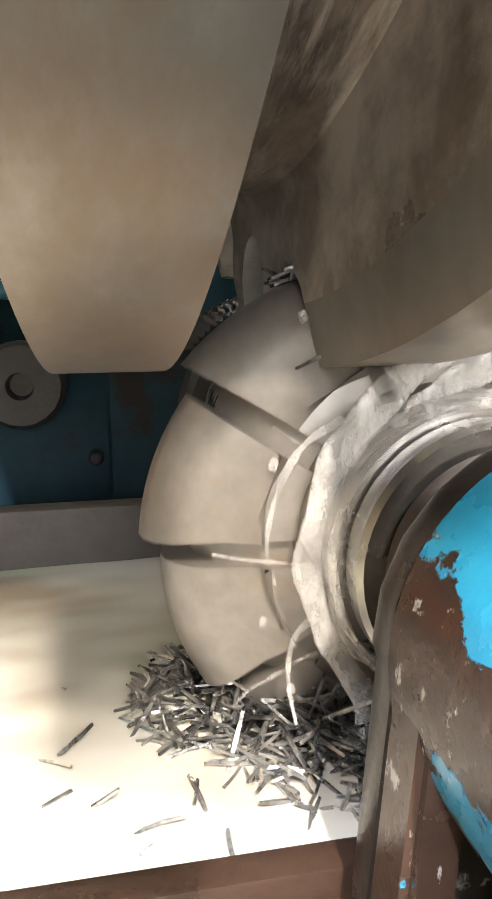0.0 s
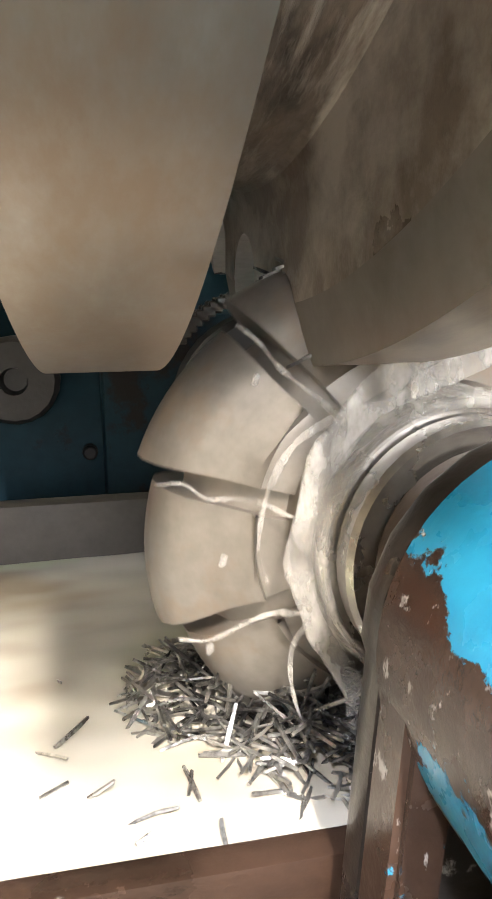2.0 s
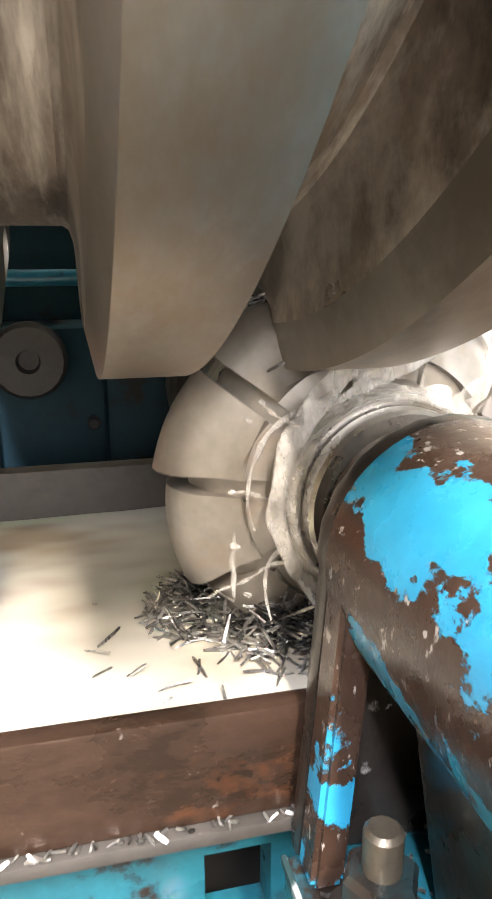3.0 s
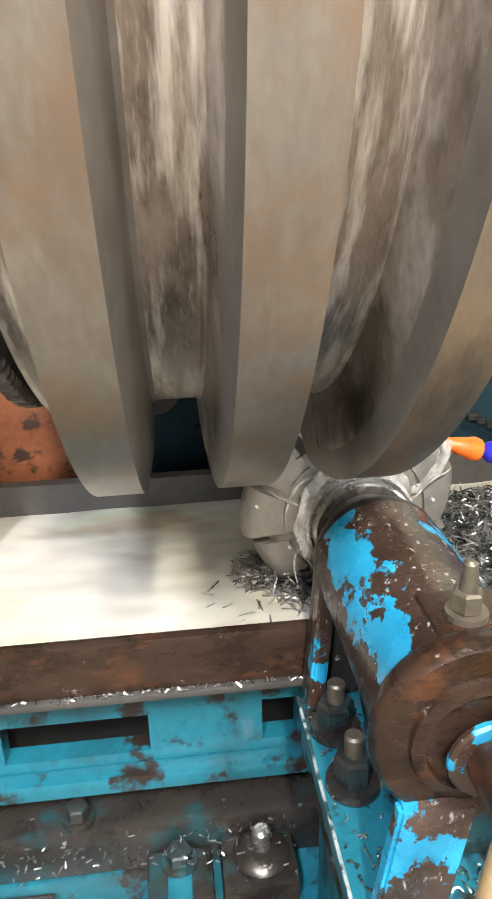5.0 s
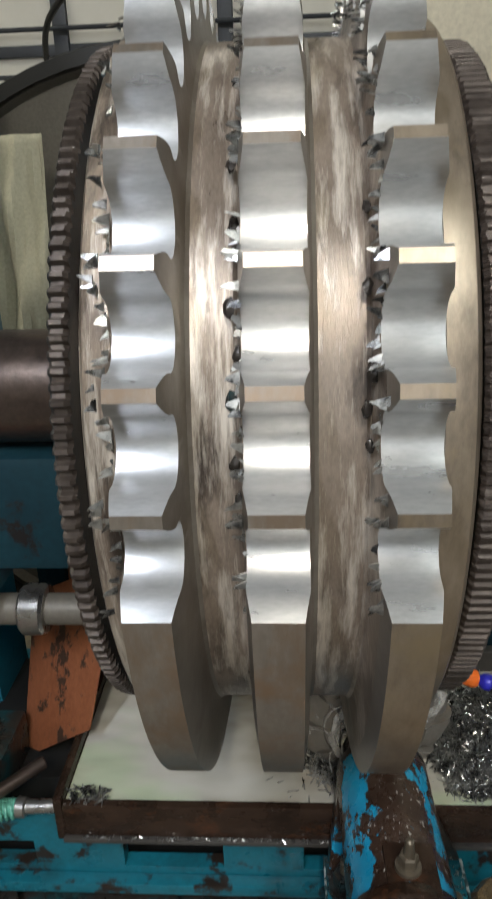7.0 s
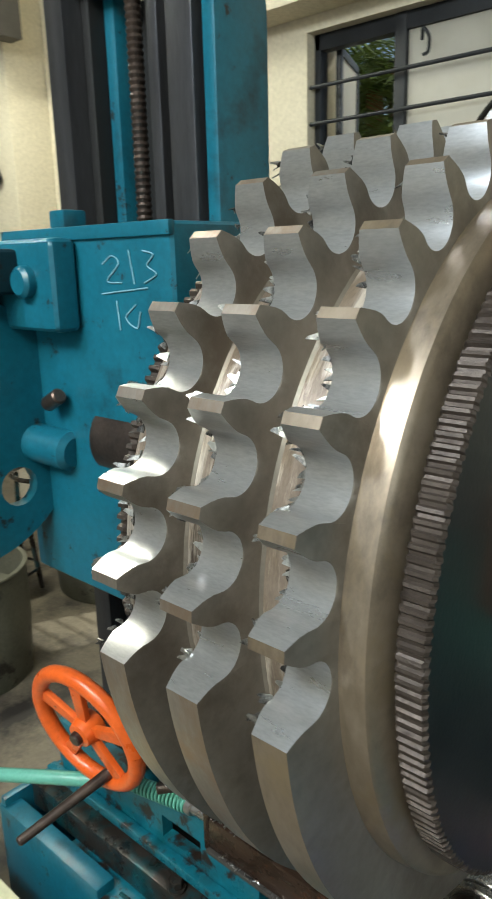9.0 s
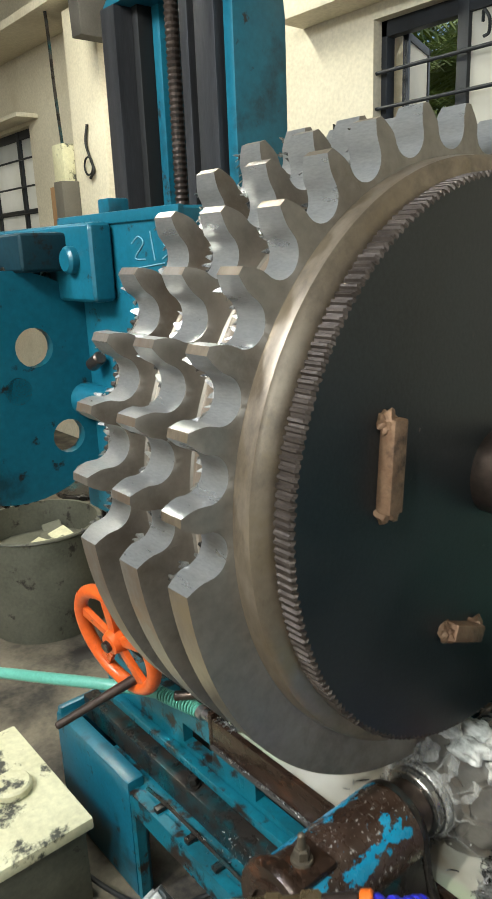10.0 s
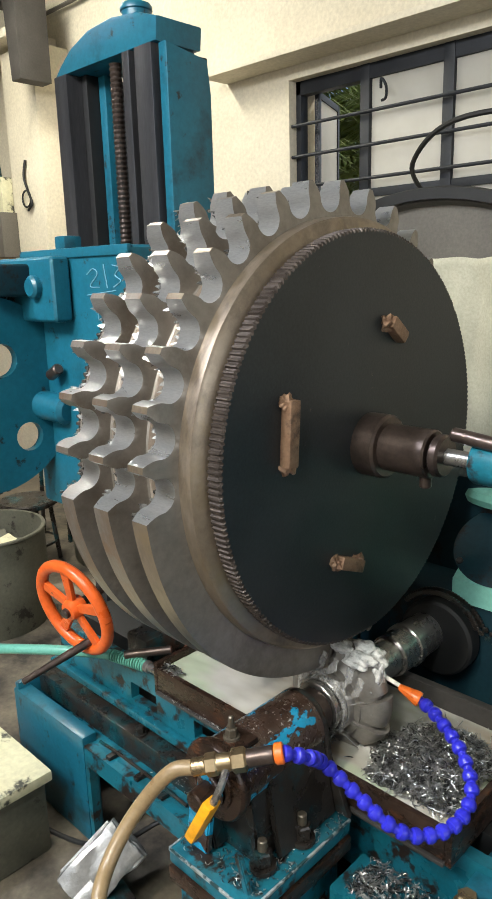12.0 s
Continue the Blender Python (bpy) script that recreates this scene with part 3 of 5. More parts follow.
def burrs(x, seed, gaps=range(0, 12), lift=0.0, grow=1.0):
    """Torn burrs along one edge of the cut gaps."""
    rng = random.Random(seed)
    bm = bmesh.new()
    for k in gaps:
        for i in range(int(14 * grow)):
            s = rng.uniform(-0.036, 0.036)
            r = R_ROOT + 0.0245 - math.sqrt(max(0, 0.0245 ** 2 - min(abs(s), 0.0244) ** 2)) + max(0, abs(s) - 0.0245) * 1.9 + lift
            a = radians(GAP0 + k * PITCH) + s / r
            d = Vector((0, -math.cos(a), math.sin(a)))
            t = Vector((0, math.sin(a), math.cos(a)))
            p = Vector((x, 0, ZC)) + d * (r - 0.002)
            ln = rng.uniform(0.002, 0.010) * grow
            e = Vector((-ln, 0, 0)) + d * rng.uniform(-0.004, 0.005) + t * rng.uniform(-0.004, 0.004)
            w = t * rng.uniform(0.0015, 0.005)
            q = [p - w, p + w, p + e + w * 0.3, p + e * 1.2 - w * 0.3]
            v = [bm.verts.new(c) for c in q] + [bm.verts.new(c + d * 0.0012) for c in q]
            bm.faces.new(v[:4])
            bm.faces.new(v[4:])
            for i0 in range(4):
                bm.faces.new((v[i0], v[(i0 + 1) % 4], v[4 + (i0 + 1) % 4], v[4 + i0]))
    tagged(part("burr", bm, M_CHIP, sprocket, "torn steel burrs along the cut edge", smooth=False), kind="stuff")


burrs(-0.113, 1), burrs(-0.022, 2), burrs(0.071, 3), burrs(0.0720, 4, (25,), 0.014, 0.9)


def slag(x, degrees, size, seed):
    """A black lump of weld slag left on the body beside a rim."""
    a = radians(degrees)
    bm = blob((0, 0, 0), (size * 0.55, size, size * 0.35), seed, 0.5, 2)
    d = Vector((0, -math.cos(a), math.sin(a)))
    m = Matrix.Rotation(math.pi / 2 - a, 4, "X")
    bm.transform(Matrix.Translation(Vector((x, 0, ZC)) + d * 0.367) @ m)
    part("slag_lump", bm, M_OILIRON, sprocket, "black rough weld slag")


for _i, (_x, _a) in enumerate(((-0.027, 3), (-0.029, 7), (-0.030, 14), (-0.026, 19), (-0.031, 24), (0.064, 9), (0.062, 13), (0.066, 17), (0.063, 26), (-0.028, 33), (0.064, 35), (-0.03, 41))):
    slag(_x, _a, 0.0055 + 0.0025 * (_i * 7 % 5) / 4, _i)


def end_plate(x0, x1, r, nt, seed, label, depth=0.0013):
    """A flame-cut disc with a serrated edge."""
    rng = random.Random(seed)
    bm = bmesh.new()
    cols = []
    for i in range(nt * 4):
        a = 2 * math.pi * (i + (0.25 if i % 2 else 0)) / (nt * 4)
        rr = r + (depth if i % 4 > 1 else -depth) + rng.uniform(-0.0006, 0.0006)
        d = Vector((0, math.cos(a), math.sin(a)))
        sk = rng.uniform(-0.001, 0.001)
        cols.append([bm.verts.new(Vector((x, 0, ZC)) + d * q) for x, q in ((x0, 0.04), (x0, rr - 0.004), (x0 + 0.003 + sk, rr), (x1 - 0.003 + sk, rr), (x1, rr - 0.004), (x1, 0.04))])
    n = len(cols)
    for i in range(n):
        a, b = cols[i], cols[(i + 1) % n]
        for j in range(5):
            bm.faces.new((a[j], a[j + 1], b[j + 1], b[j])).material_index = 1 if j in (1, 2, 3) else 0
    return part("end_plate", bm, [M_PLATE, M_PLATE_EDGE], sprocket, label, smooth=False)


end_plate(0.147, 0.174, 0.346, 236, 1, "black flame-cut disc with a serrated rusty edge")
end_plate(-0.164, -0.1485, 0.352, 190, 2, "flame-cut disc with a coarsely serrated edge", 0.0024)


def lug(y, z, turn, ln, seed):
    b = box(-0.011, 0.011, -ln / 2, ln / 2, 0, 0.02, 0.003)
    m = Matrix.Translation((0.173, y, z)) @ AX @ pose(0, 0, 0, 0, 0, turn)
    b.transform(m)
    ob = part("welded_lug", b, M_RUST, sprocket, "rusty steel lug welded to the plate")
    for i, s in enumerate((-1, 0.9)):
        w = blob((0.004 * (-1) ** i, s * ln * 0.5, 0.005), (0.013, 0.012, 0.010), seed + i, 0.6, 3)
        w.transform(m)
        part("weld_bead", w, M_RUST, ob)


lug(-0.212, 1.205, 86, 0.10, 1)
lug(-0.064, 0.956, -22, 0.065, 11)
lug(0.062, 1.335, -38, 0.05, 21)
part("mandrel", rod((0.17, 0, ZC), (0.215, 0, ZC), 0.053, 0.004, 48), M_SHAFT, sprocket, "brown oily collar")
part("mandrel", rod((0.21, 0, ZC), (0.297, 0, ZC), 0.039, 0.003, 48), M_SHAFT, sprocket, "stepped dark shaft end")
part("mandrel", rod((0.30, 0, ZC), (0.318, 0, ZC), 0.034, 0.004, 32), M_SHAFT, sprocket)
part("clamp_screw", rod((0.285, -0.004, ZC - 0.055), (0.285, -0.004, ZC - 0.03), 0.010, n=12), M_SHAFT, sprocket)
part("mandrel", rod((-0.60, 0, ZC), (-0.17, 0, ZC), 0.068, 0.004, 48), M_SHAFT, sprocket, "dark round mandrel")

# ---- milling cutter (turns), arbor ----
CX, CY, CZ, CR = 0.122, -0.004, 0.664, 0.113
cutter = thing("milling_cutter", "ten-toothed steel form milling cutter wet with milky coolant", "milling cutter", at=(CX, CY, CZ))


def cutter_section(rel):
    """Half outline (y, radius) mirrored, from the hub over the rounded nose; rel lowers the back of a tooth."""
    rc, a = CR - 0.0255 - rel, 0.0255
    arc = [(a * math.sin(radians(t)), rc + a * math.cos(radians(t))) for t in (0, 20, 40, 58, 74)]
    half = arc + [(0.0290, rc - 0.005), (0.0345, rc - 0.0135), (0.0375, 0.0705), (0.0345, 0.0695), (0.0375, 0.056), (0.038, 0.040)]
    return [(-y, r) for y, r in half[::-1]] + half[1:]


def cutter_tooth(a0, a1):
    bm = bmesh.new()
    cols = []
    n = 9
    for i in range(n + 1):
        s = i / n
        a = a0 + (a1 - a0) * s
        col = []
        for y, r in cutter_section(0.0075 * s):
            aa = a + (0.10 * (r - CR) / CR) * (1 - 2 * s)
            col.append(bm.verts.new((CX + r * math.cos(aa), CY + y, CZ + r * math.sin(aa))))
        cols.append(col)
    for a, b in zip(cols, cols[1:]):
        for j in range(len(a) - 1):
            bm.faces.new((a[j], a[j + 1], b[j + 1], b[j]))
        bm.faces.new((a[-1], a[0], b[0], b[-1]))
    bm.faces.new(cols[0])
    bm.faces.new(cols[-1][::-1])
    return bm


N_CUT = 10
for _k in range(N_CUT):
    _a = 2 * math.pi * _k / N_CUT + radians(0.5)
    part("cutter_tooth", cutter_tooth(_a, _a - radians(31.5)), M_CUTTER, cutter, angle=28)
part("cutter_hub", turned([(0.02, -0.050), (0.054, -0.050), (0.056, -0.047), (0.058, -0.033), (0.074, -0.027), (0.086, -0.018), (0.093, 0.0), (0.086, 0.018), (0.074, 0.027), (0.058, 0.033), (0.056, 0.047), (0.02, 0.050)], 48, Matrix.Translation((CX, CY, CZ)) @ AY), M_CUTTER, cutter)
part("spacer_ring", turned([(0.02, -0.062), (0.051, -0.062), (0.053, -0.060), (0.053, -0.052), (0.051, -0.0505), (0.02, -0.0505)], 48, Matrix.Translation((CX, CY, CZ)) @ AY), M_BRIGHT, cutter)
part("spacer_ring", turned([(0.02, -0.075), (0.046, -0.075), (0.048, -0.073), (0.048, -0.064), (0.046, -0.0625), (0.02, -0.0625)], 48, Matrix.Translation((CX, CY, CZ)) @ AY), M_BRIGHT, cutter)
part("arbor", rod((CX, CY - 0.16, CZ), (CX, CY - 0.075, CZ), 0.040, 0.003, 40), M_SHAFT, cutter, "dark oily arbor")
part("arbor", rod((CX, CY + 0.05, CZ), (CX, CY + 0.19, CZ), 0.036, 0.003, 40), M_BRIGHT, cutter, "bright oily arbor sleeve")
part("arbor", rod((CX, CY + 0.16, CZ), (CX, CY + 0.315, CZ), 0.043, 0.004, 40), M_BRIGHT, cutter, "bright collar of the arbor")
part("arbor_nut", rod((CX, CY + 0.215, CZ), (CX, CY + 0.235, CZ), 0.047, 0.003, 40), M_BRIGHT, cutter)
# coolant clinging to the cutter, in rigid strands along the gullets
_rng = random.Random(5)
for _k in range(N_CUT):
    _a = 2 * math.pi * _k / N_CUT + radians(0.5 + 2.5)
    _p = []
    for _i in range(7):
        _s = _i / 6
        _r = 0.050 + (CR - 0.056) * _s
        _w = -0.0485 + 0.001 * _s if _r < 0.067 else -0.0405 + (_r - 0.067) * 0.42
        _j = _a + 0.05 * noise.noise(Vector((_i * 0.9, _k * 3.1, 0)))
        _p.append((CX + _r * math.cos(_j), CY + _w, CZ + _r * math.sin(_j)))
    _g = _rng.uniform(0.7, 1.3)
    part("coolant_strand", tube(_p[:_rng.choice((4, 5, 7))], lambda s: _g * (0.0011 - 0.0006 * s + 0.0010 * noise.noise(Vector((s * 9, _k, 0)))), 8, 5), M_FOAM, cutter, "white streak of coolant")
    _r = _rng.uniform(0.072, 0.10)
    _w = _a + _rng.uniform(0.05, 0.4)
    part("coolant_drop", blob((CX + _r * math.cos(_w), CY - 0.0400 + (_r - 0.067) * 0.42, CZ + _r * math.sin(_w)), (0.0016, 0.0008, 0.0026), _k * 7, 0.5, 2), M_FOAM, cutter)
# coolant running over hub and arbor: film and falls
coolant = thing("coolant_stream", "milky coolant running over the cutter into the tray", "coolant", kind="stuff", at=(CX, CY, CZ))
_b = bmesh.new()
_rings = []
for _i in range(96):
    _a = 2 * math.pi * _i / 96
    _o = 0.0575 + 0.010 * noise.fractal(Vector((math.cos(_a) * 1.8, math.sin(_a) * 1.8, 1.0)), 1.0, 2.0, 2)
    _d = Vector((math.cos(_a), 0, math.sin(_a)))
    _n = 0.0025 * noise.noise(Vector((math.cos(_a) * 4, math.sin(_a) * 4, 5)))
    _rings.append([_b.verts.new(Vector((CX, CY + y, CZ)) + _d * r) for y, r in ((-0.0503, _o), (-0.0508 - 0.3 * _n, _o - 0.002), (-0.0520 + 0.5 * _n, 0.0560), (-0.0575, 0.0545 + 0.6 * _n), (-0.0620, 0.0532), (-0.0625, 0.050))])
for _i in range(96):
    _u, _w = _rings[_i], _rings[(_i + 1) % 96]
    for _j in range(5):
        _b.faces.new((_u[_j], _u[_j + 1], _w[_j + 1], _w[_j]))
_f = part("coolant_film", _b, M_FOAM, coolant, angle=90)
_f.modifiers.new("thick", "SOLIDIFY").thickness = 0.0012
for _c, _r, _i in (((0.040, 0.010, 0.100), (0.034, 0.020, 0.010), 3), ((0.066, 0.012, 0.084), (0.022, 0.018, 0.018), 8), ((0.012, -0.016, 0.104), (0.026, 0.016, 0.010), 5), ((0.052, -0.018, 0.092), (0.030, 0.020, 0.014), 12), ((0.082, 0.000, 0.062), (0.012, 0.014, 0.022), 15)):
    part("coolant_foam", blob((CX + _c[0], CY + _c[1], CZ + _c[2]), _r, _i, 0.45, 4), M_SPRAY, coolant, "white burst of coolant", angle=150)
# broad sheet over the cutter face, and strands that sway on it; built about the cutter's centre
SWAY = []


def strand(name, pts, radius, flat, label=""):
    bm = tube(pts, radius, 12, 7)
    y0 = pts[len(pts) // 2][1]
    bm.transform(Matrix.Translation((0, y0, 0)) @ Matrix.Diagonal((1, flat, 1, 1)) @ Matrix.Translation((0, -y0, 0)))
    ob = part(name, bm, M_FOAM, coolant, label, angle=120)
    SWAY.append(ob)


def wavy(base, seed, fade=0.6):
    return lambda s: base * (1 - fade * s) * max(0.3, 1 + 0.6 * noise.fractal(Vector((s * 6, seed, 0.3)), 1.0, 2.0, 3))


strand("coolant_sheet", [(0.010, -0.036, 0.100), (-0.002, -0.050, 0.080), (-0.024, -0.0535, 0.062), (-0.046, -0.0538, 0.036), (-0.056, -0.0540, 0.002), (-0.050, -0.0545, -0.030), (-0.036, -0.056, -0.056), (-0.028, -0.057, -0.078)],
       wavy(0.0080, 4.0, 0.3), 0.16, "white sheet of coolant flowing down the cutter")
strand("coolant_sheet", [(0.030, -0.040, 0.098), (0.022, -0.050, 0.078), (0.006, -0.0535, 0.066), (-0.016, -0.0540, 0.056), (-0.030, -0.0545, 0.040)], wavy(0.0085, 9.0), 0.16)
strand("coolant_sheet", [(0.056, -0.034, 0.090), (0.052, -0.048, 0.068), (0.040, -0.0535, 0.052), (0.026, -0.0545, 0.048)], wavy(0.0090, 2.0), 0.16)
strand("coolant_sheet", [(0.082, -0.030, 0.074), (0.076, -0.046, 0.052), (0.062, -0.0530, 0.036), (0.050, -0.0545, 0.028)], wavy(0.0080, 6.0), 0.16)
strand("coolant_strand", [(-0.044, -0.052, 0.046), (-0.058, -0.046, 0.036), (-0.067, -0.0430, 0.018), (-0.070, -0.0425, 0.000), (-0.067, -0.0440, -0.014)], wavy(0.0015, 1.0), 0.4)
strand("coolant_strand", [(-0.050, -0.053, -0.022), (-0.060, -0.047, -0.034), (-0.062, -0.046, -0.050), (-0.059, -0.050, -0.068)], wavy(0.0014, 3.0), 0.4)
strand("coolant_strand", [(-0.020, -0.057, -0.056), (-0.018, -0.060, -0.068), (-0.020, -0.062, -0.086)], wavy(0.0040, 5.0), 0.4)
strand("coolant_strand", [(-0.004, -0.057, -0.056), (-0.003, -0.061, -0.070), (-0.005, -0.063, -0.086)], wavy(0.0034, 7.0), 0.4)
# loose strings of coolant that slide off the cutter into the pool one after another
FALLS = []
_rng = random.Random(17)
for _i in range(44):
    _n = _rng.uniform(0.010, 0.034) if _i % 3 else 0.004
    _k = _rng.uniform(0, 50)
    _b = tube([(0.004 * noise.noise(Vector((_k, _j * 0.7, 0))), 0.0015 * noise.noise(Vector((_k, 3, _j * 0.6))), _n * (0.5 - _j / 5)) for _j in range(6)], lambda s: (0.0009 + 0.0007 * s) * (1.0 if s < 0.9 else 0.6), 8, 4)
    FALLS.append((part("coolant_string", _b, M_FOAM, coolant), 0.1 + _i * 0.268, _rng.uniform(-0.078, -0.010), _rng.uniform(0.02, 0.085)))
part("coolant_jet", tube([(0.196, 0.012, 0.723), (0.185, 0.010, 0.733), (0.170, 0.006, 0.748)], lambda s: 0.0022 + 0.0030 * s, 10), M_SPRAY, coolant)

# ---- tray, liquid, swarf ----
TZ, TRAY_B = 0.583, 0.186
tray = thing("coolant_tray", "brown oily steel tray filled with milky coolant", "tray", at=(0, 0, 0.51))
part("front_wall", box(-0.308, 0.40, -0.107, -0.095, 0.529, TZ + 0.002, 0.002), M_TRAY, tray)
part("front_wall", box(-0.311, 0.402, -0.113, -0.095, 0.521, 0.5285, 0.002), M_TRAY_IN, tray, "chip-strewn lower lip")
part("back_wall", box(-0.308, 0.40, TRAY_B, TRAY_B + 0.02, 0.521, TZ + 0.035, 0.003), M_TRAY_IN, tray, "grey steel back wall")
part("side_wall", box(-0.320, -0.308, -0.107, TRAY_B + 0.02, 0.521, TZ + 0.012, 0.002), M_TRAY, tray)
part("side_wall", box(0.40, 0.412, -0.107, TRAY_B + 0.02, 0.521, TZ + 0.004, 0.002), M_TRAY, tray)
part("tray_floor", box(-0.308, 0.40, -0.095, TRAY_B, 0.521, 0.529, 0), M_TRAY, tray, smooth=False)
_b = bmesh.new()
bmesh.ops.create_grid(_b, x_segments=120, y_segments=60, size=0.5)
for _v in _b.verts:
    _x, _y = 0.046 + _v.co.x * 0.706, 0.0455 + _v.co.y * 0.281
    _v.co = (_x, _y, TZ - 0.004 + 0.0016 * noise.noise(Vector((_x * 22, _y * 40, 0))) + 0.0022 * noise.noise(Vector((_x * 7, _y * 12, 3))))
tagged(part("coolant_pool", _b, M_MILK), "opaque milky white cutting coolant filling the tray", "coolant", kind="stuff")


def swarf(name, label, n, spread, seed, length=(0.008, 0.024), curl=False, thick=1.0):
    """A heap of steel slivers: spread gives a random place and heap height."""
    rng = random.Random(seed)
    verts, faces = [], []
    for i in range(n):
        c = spread(rng)
        a, e = rng.uniform(0, 6.283), rng.gauss(0, 0.35)
        d = Vector((math.cos(a) * math.cos(e), math.sin(a) * math.cos(e), math.sin(e)))
        s = d.cross(Vector((0, 0, 1))).normalized()
        u = s.cross(d)
        ln, w = rng.uniform(*length), rng.uniform(0.0007, 0.0016) * thick
        bend = rng.uniform(-0.25, 0.25) if not curl else rng.choice((-1, 1)) * rng.uniform(0.5, 1.4)
        roll = rng.uniform(0, 3.14)
        s, u = s * math.cos(roll) + u * math.sin(roll), u * math.cos(roll) - s * math.sin(roll)
        k = 4 if not curl else 6
        base = len(verts)
        for j in range(k):
            q = j / (k - 1) - 0.5
            p = Vector(c) + d * ln * q + u * ln * bend * (0.25 - q * q)
            t = w * (1.0 - 1.2 * q * q)
            for x, y in ((-t, -0.0005), (t, -0.0005), (t * 0.8, 0.0006), (-t * 0.8, 0.0006)):
                verts.append(p + s * x + u * y)
        for j in range(k - 1):
            b0 = base + 4 * j
            for m in range(4):
                faces.append((b0 + m, b0 + (m + 1) % 4, b0 + 4 + (m + 1) % 4, b0 + 4 + m))
        faces.append((base, base + 1, base + 2, base + 3))
        faces.append(tuple(base + 4 * (k - 1) + m for m in (3, 2, 1, 0)))
    me = bpy.data.meshes.new(name)
    me.from_pydata(verts, [], faces)
    me.materials.append(M_CHIP)
    return tagged(new(name, me), label, "swarf", kind="stuff")


def heap_front(r):
    while True:
        x, y = r.uniform(-0.03, 0.14), r.uniform(-0.090, 0.035)
        q = min(((x - 0.040) / 0.038) ** 2 + ((y - 0.000) / 0.036) ** 2, ((x - 0.085) / 0.048) ** 2 + ((y + 0.040) / 0.042) ** 2)
        if q < 1 or r.random() < 0.022:
            return (x, y, TZ - 0.004 + r.random() * 0.028 * max(0.04, 1 - q))


def heap_right(r):
    while True:
        x, y = r.uniform(0.17, 0.392), r.uniform(-0.083, 0.20)
        q = ((x - 0.31) / 0.105) ** 2 + ((y - 0.015) / 0.125) ** 2
        if q < 1 or r.random() < 0.01:
            return (x, y, TZ - 0.003 + r.random() * 0.055 * max(0.05, 1 - q))


swarf("swarf_heap", "heap of dark bright-edged steel slivers lying in coolant", 700, heap_front, 3, (0.010, 0.027), False, 0.60)
swarf("swarf_heap", "matted heap of curly steel swarf in the tray", 2600, heap_right, 4, (0.014, 0.036), True, 0.7)
swarf("swarf_scatter", "few steel slivers caught in the tray corner", 60, lambda r: (r.uniform(-0.30, -0.25), r.uniform(-0.10, -0.08), TZ + r.random() * 0.008), 6)
swarf("swarf_scatter", "wet steel slivers strewn over the machine bed", 150, lambda r: (r.uniform(-0.30, 0.045), r.gauss(-0.125, 0.018), 0.3655 - 0.02 + r.random() * 0.003), 7, (0.003, 0.008), False, 0.6)
swarf("swarf_scatter", "steel slivers strewn on the slide beside the tray", 700, lambda r: (r.uniform(0.27, 0.46), r.uniform(-0.19, -0.105), 0.447 + r.random() * 0.012), 8, (0.008, 0.02), True)

swarf("swarf_scatter", "wet steel slivers strewn over the bracket foot", 420, lambda r: (r.uniform(0.055, 0.228), r.uniform(-0.36, -0.125), 0.519 + r.random() * 0.004), 9, (0.003, 0.010), True, 0.7)
swarf("swarf_scatter", "steel slivers caught along the tray rim", 110, lambda r: (r.uniform(-0.29, 0.06), r.gauss(-0.1100, 0.0012), 0.5290 + r.random() * 0.002), 11, (0.003, 0.007), False, 0.7)

# ---- machine bed ----
bed = thing("machine_bed", "oil-stained teal painted cast iron milling machine bed", "machine bed", at=(-0.1, 0.1, 0))


def slotted(x0, x1, y0, y1, z0, z1, slots, material, name, label=""):
    xs = sorted({x0, x1, *[v for s in slots for v in s[:2]]})
    zs = sorted({z0, z1, *[v for s in slots for v in s[2:]]})
    bm = bmesh.new()
    for a, b in zip(xs, xs[1:]):
        for c, d in zip(zs, zs[1:]):
            if not any(s[0] <= a and b <= s[1] and s[2] <= c and d <= s[3] for s in slots):
                box(a, b, y0, y1, c, d, 0, bm=bm)
    bmesh.ops.remove_doubles(bm, verts=bm.verts, dist=1e-5)
    return part(name, bm, material, bed, label, smooth=False)


slotted(-0.80, 0.55, -0.060, -0.036, 0.395, 0.516, [(-0.48, -0.38, 0.412, 0.460), (-0.245, -0.095, 0.412, 0.459), (0.024, 0.062, 0.412, 0.464)], M_TEAL_DIRTY, "table_front", "teal table front with dark cast slots")
# solid body, coloured black for the shade behind the table slots
part("table_body", box(-0.80, 0.55, 0.006, 0.30, 0.30, 0.515, 0.004), M_BLACK, bed, "black body for the shade in the table hollow")
part("table_ledge", box(-0.83, 0.55, -0.082, -0.0605, 0.380, 0.400, 0.003), M_TEAL_DIRTY, bed, "ledge with bright worn edge")
part("slide_rail", box(-0.87, 0.55, -0.100, 0.0, 0.290, 0.352, 0.004), M_OILIRON, bed, "oily steel slideway")
part("saddle_top", box(-0.72, 0.30, -0.150, 0.30, 0.232, 0.288, 0.005), M_TEAL_DIRTY, bed, "oil-stained teal saddle top strewn with chips")
slotted(-0.72, 0.05, -0.158, -0.135, 0.0, 0.290, [(-0.545, -0.20, 0.0, 0.235)], M_TEAL_DIRTY, "base_panel", "teal base panel with an open front")
part("base_side", box(-0.905, -0.885, -0.158, 0.45, 0, 0.330, 0.006), M_TEAL, bed)
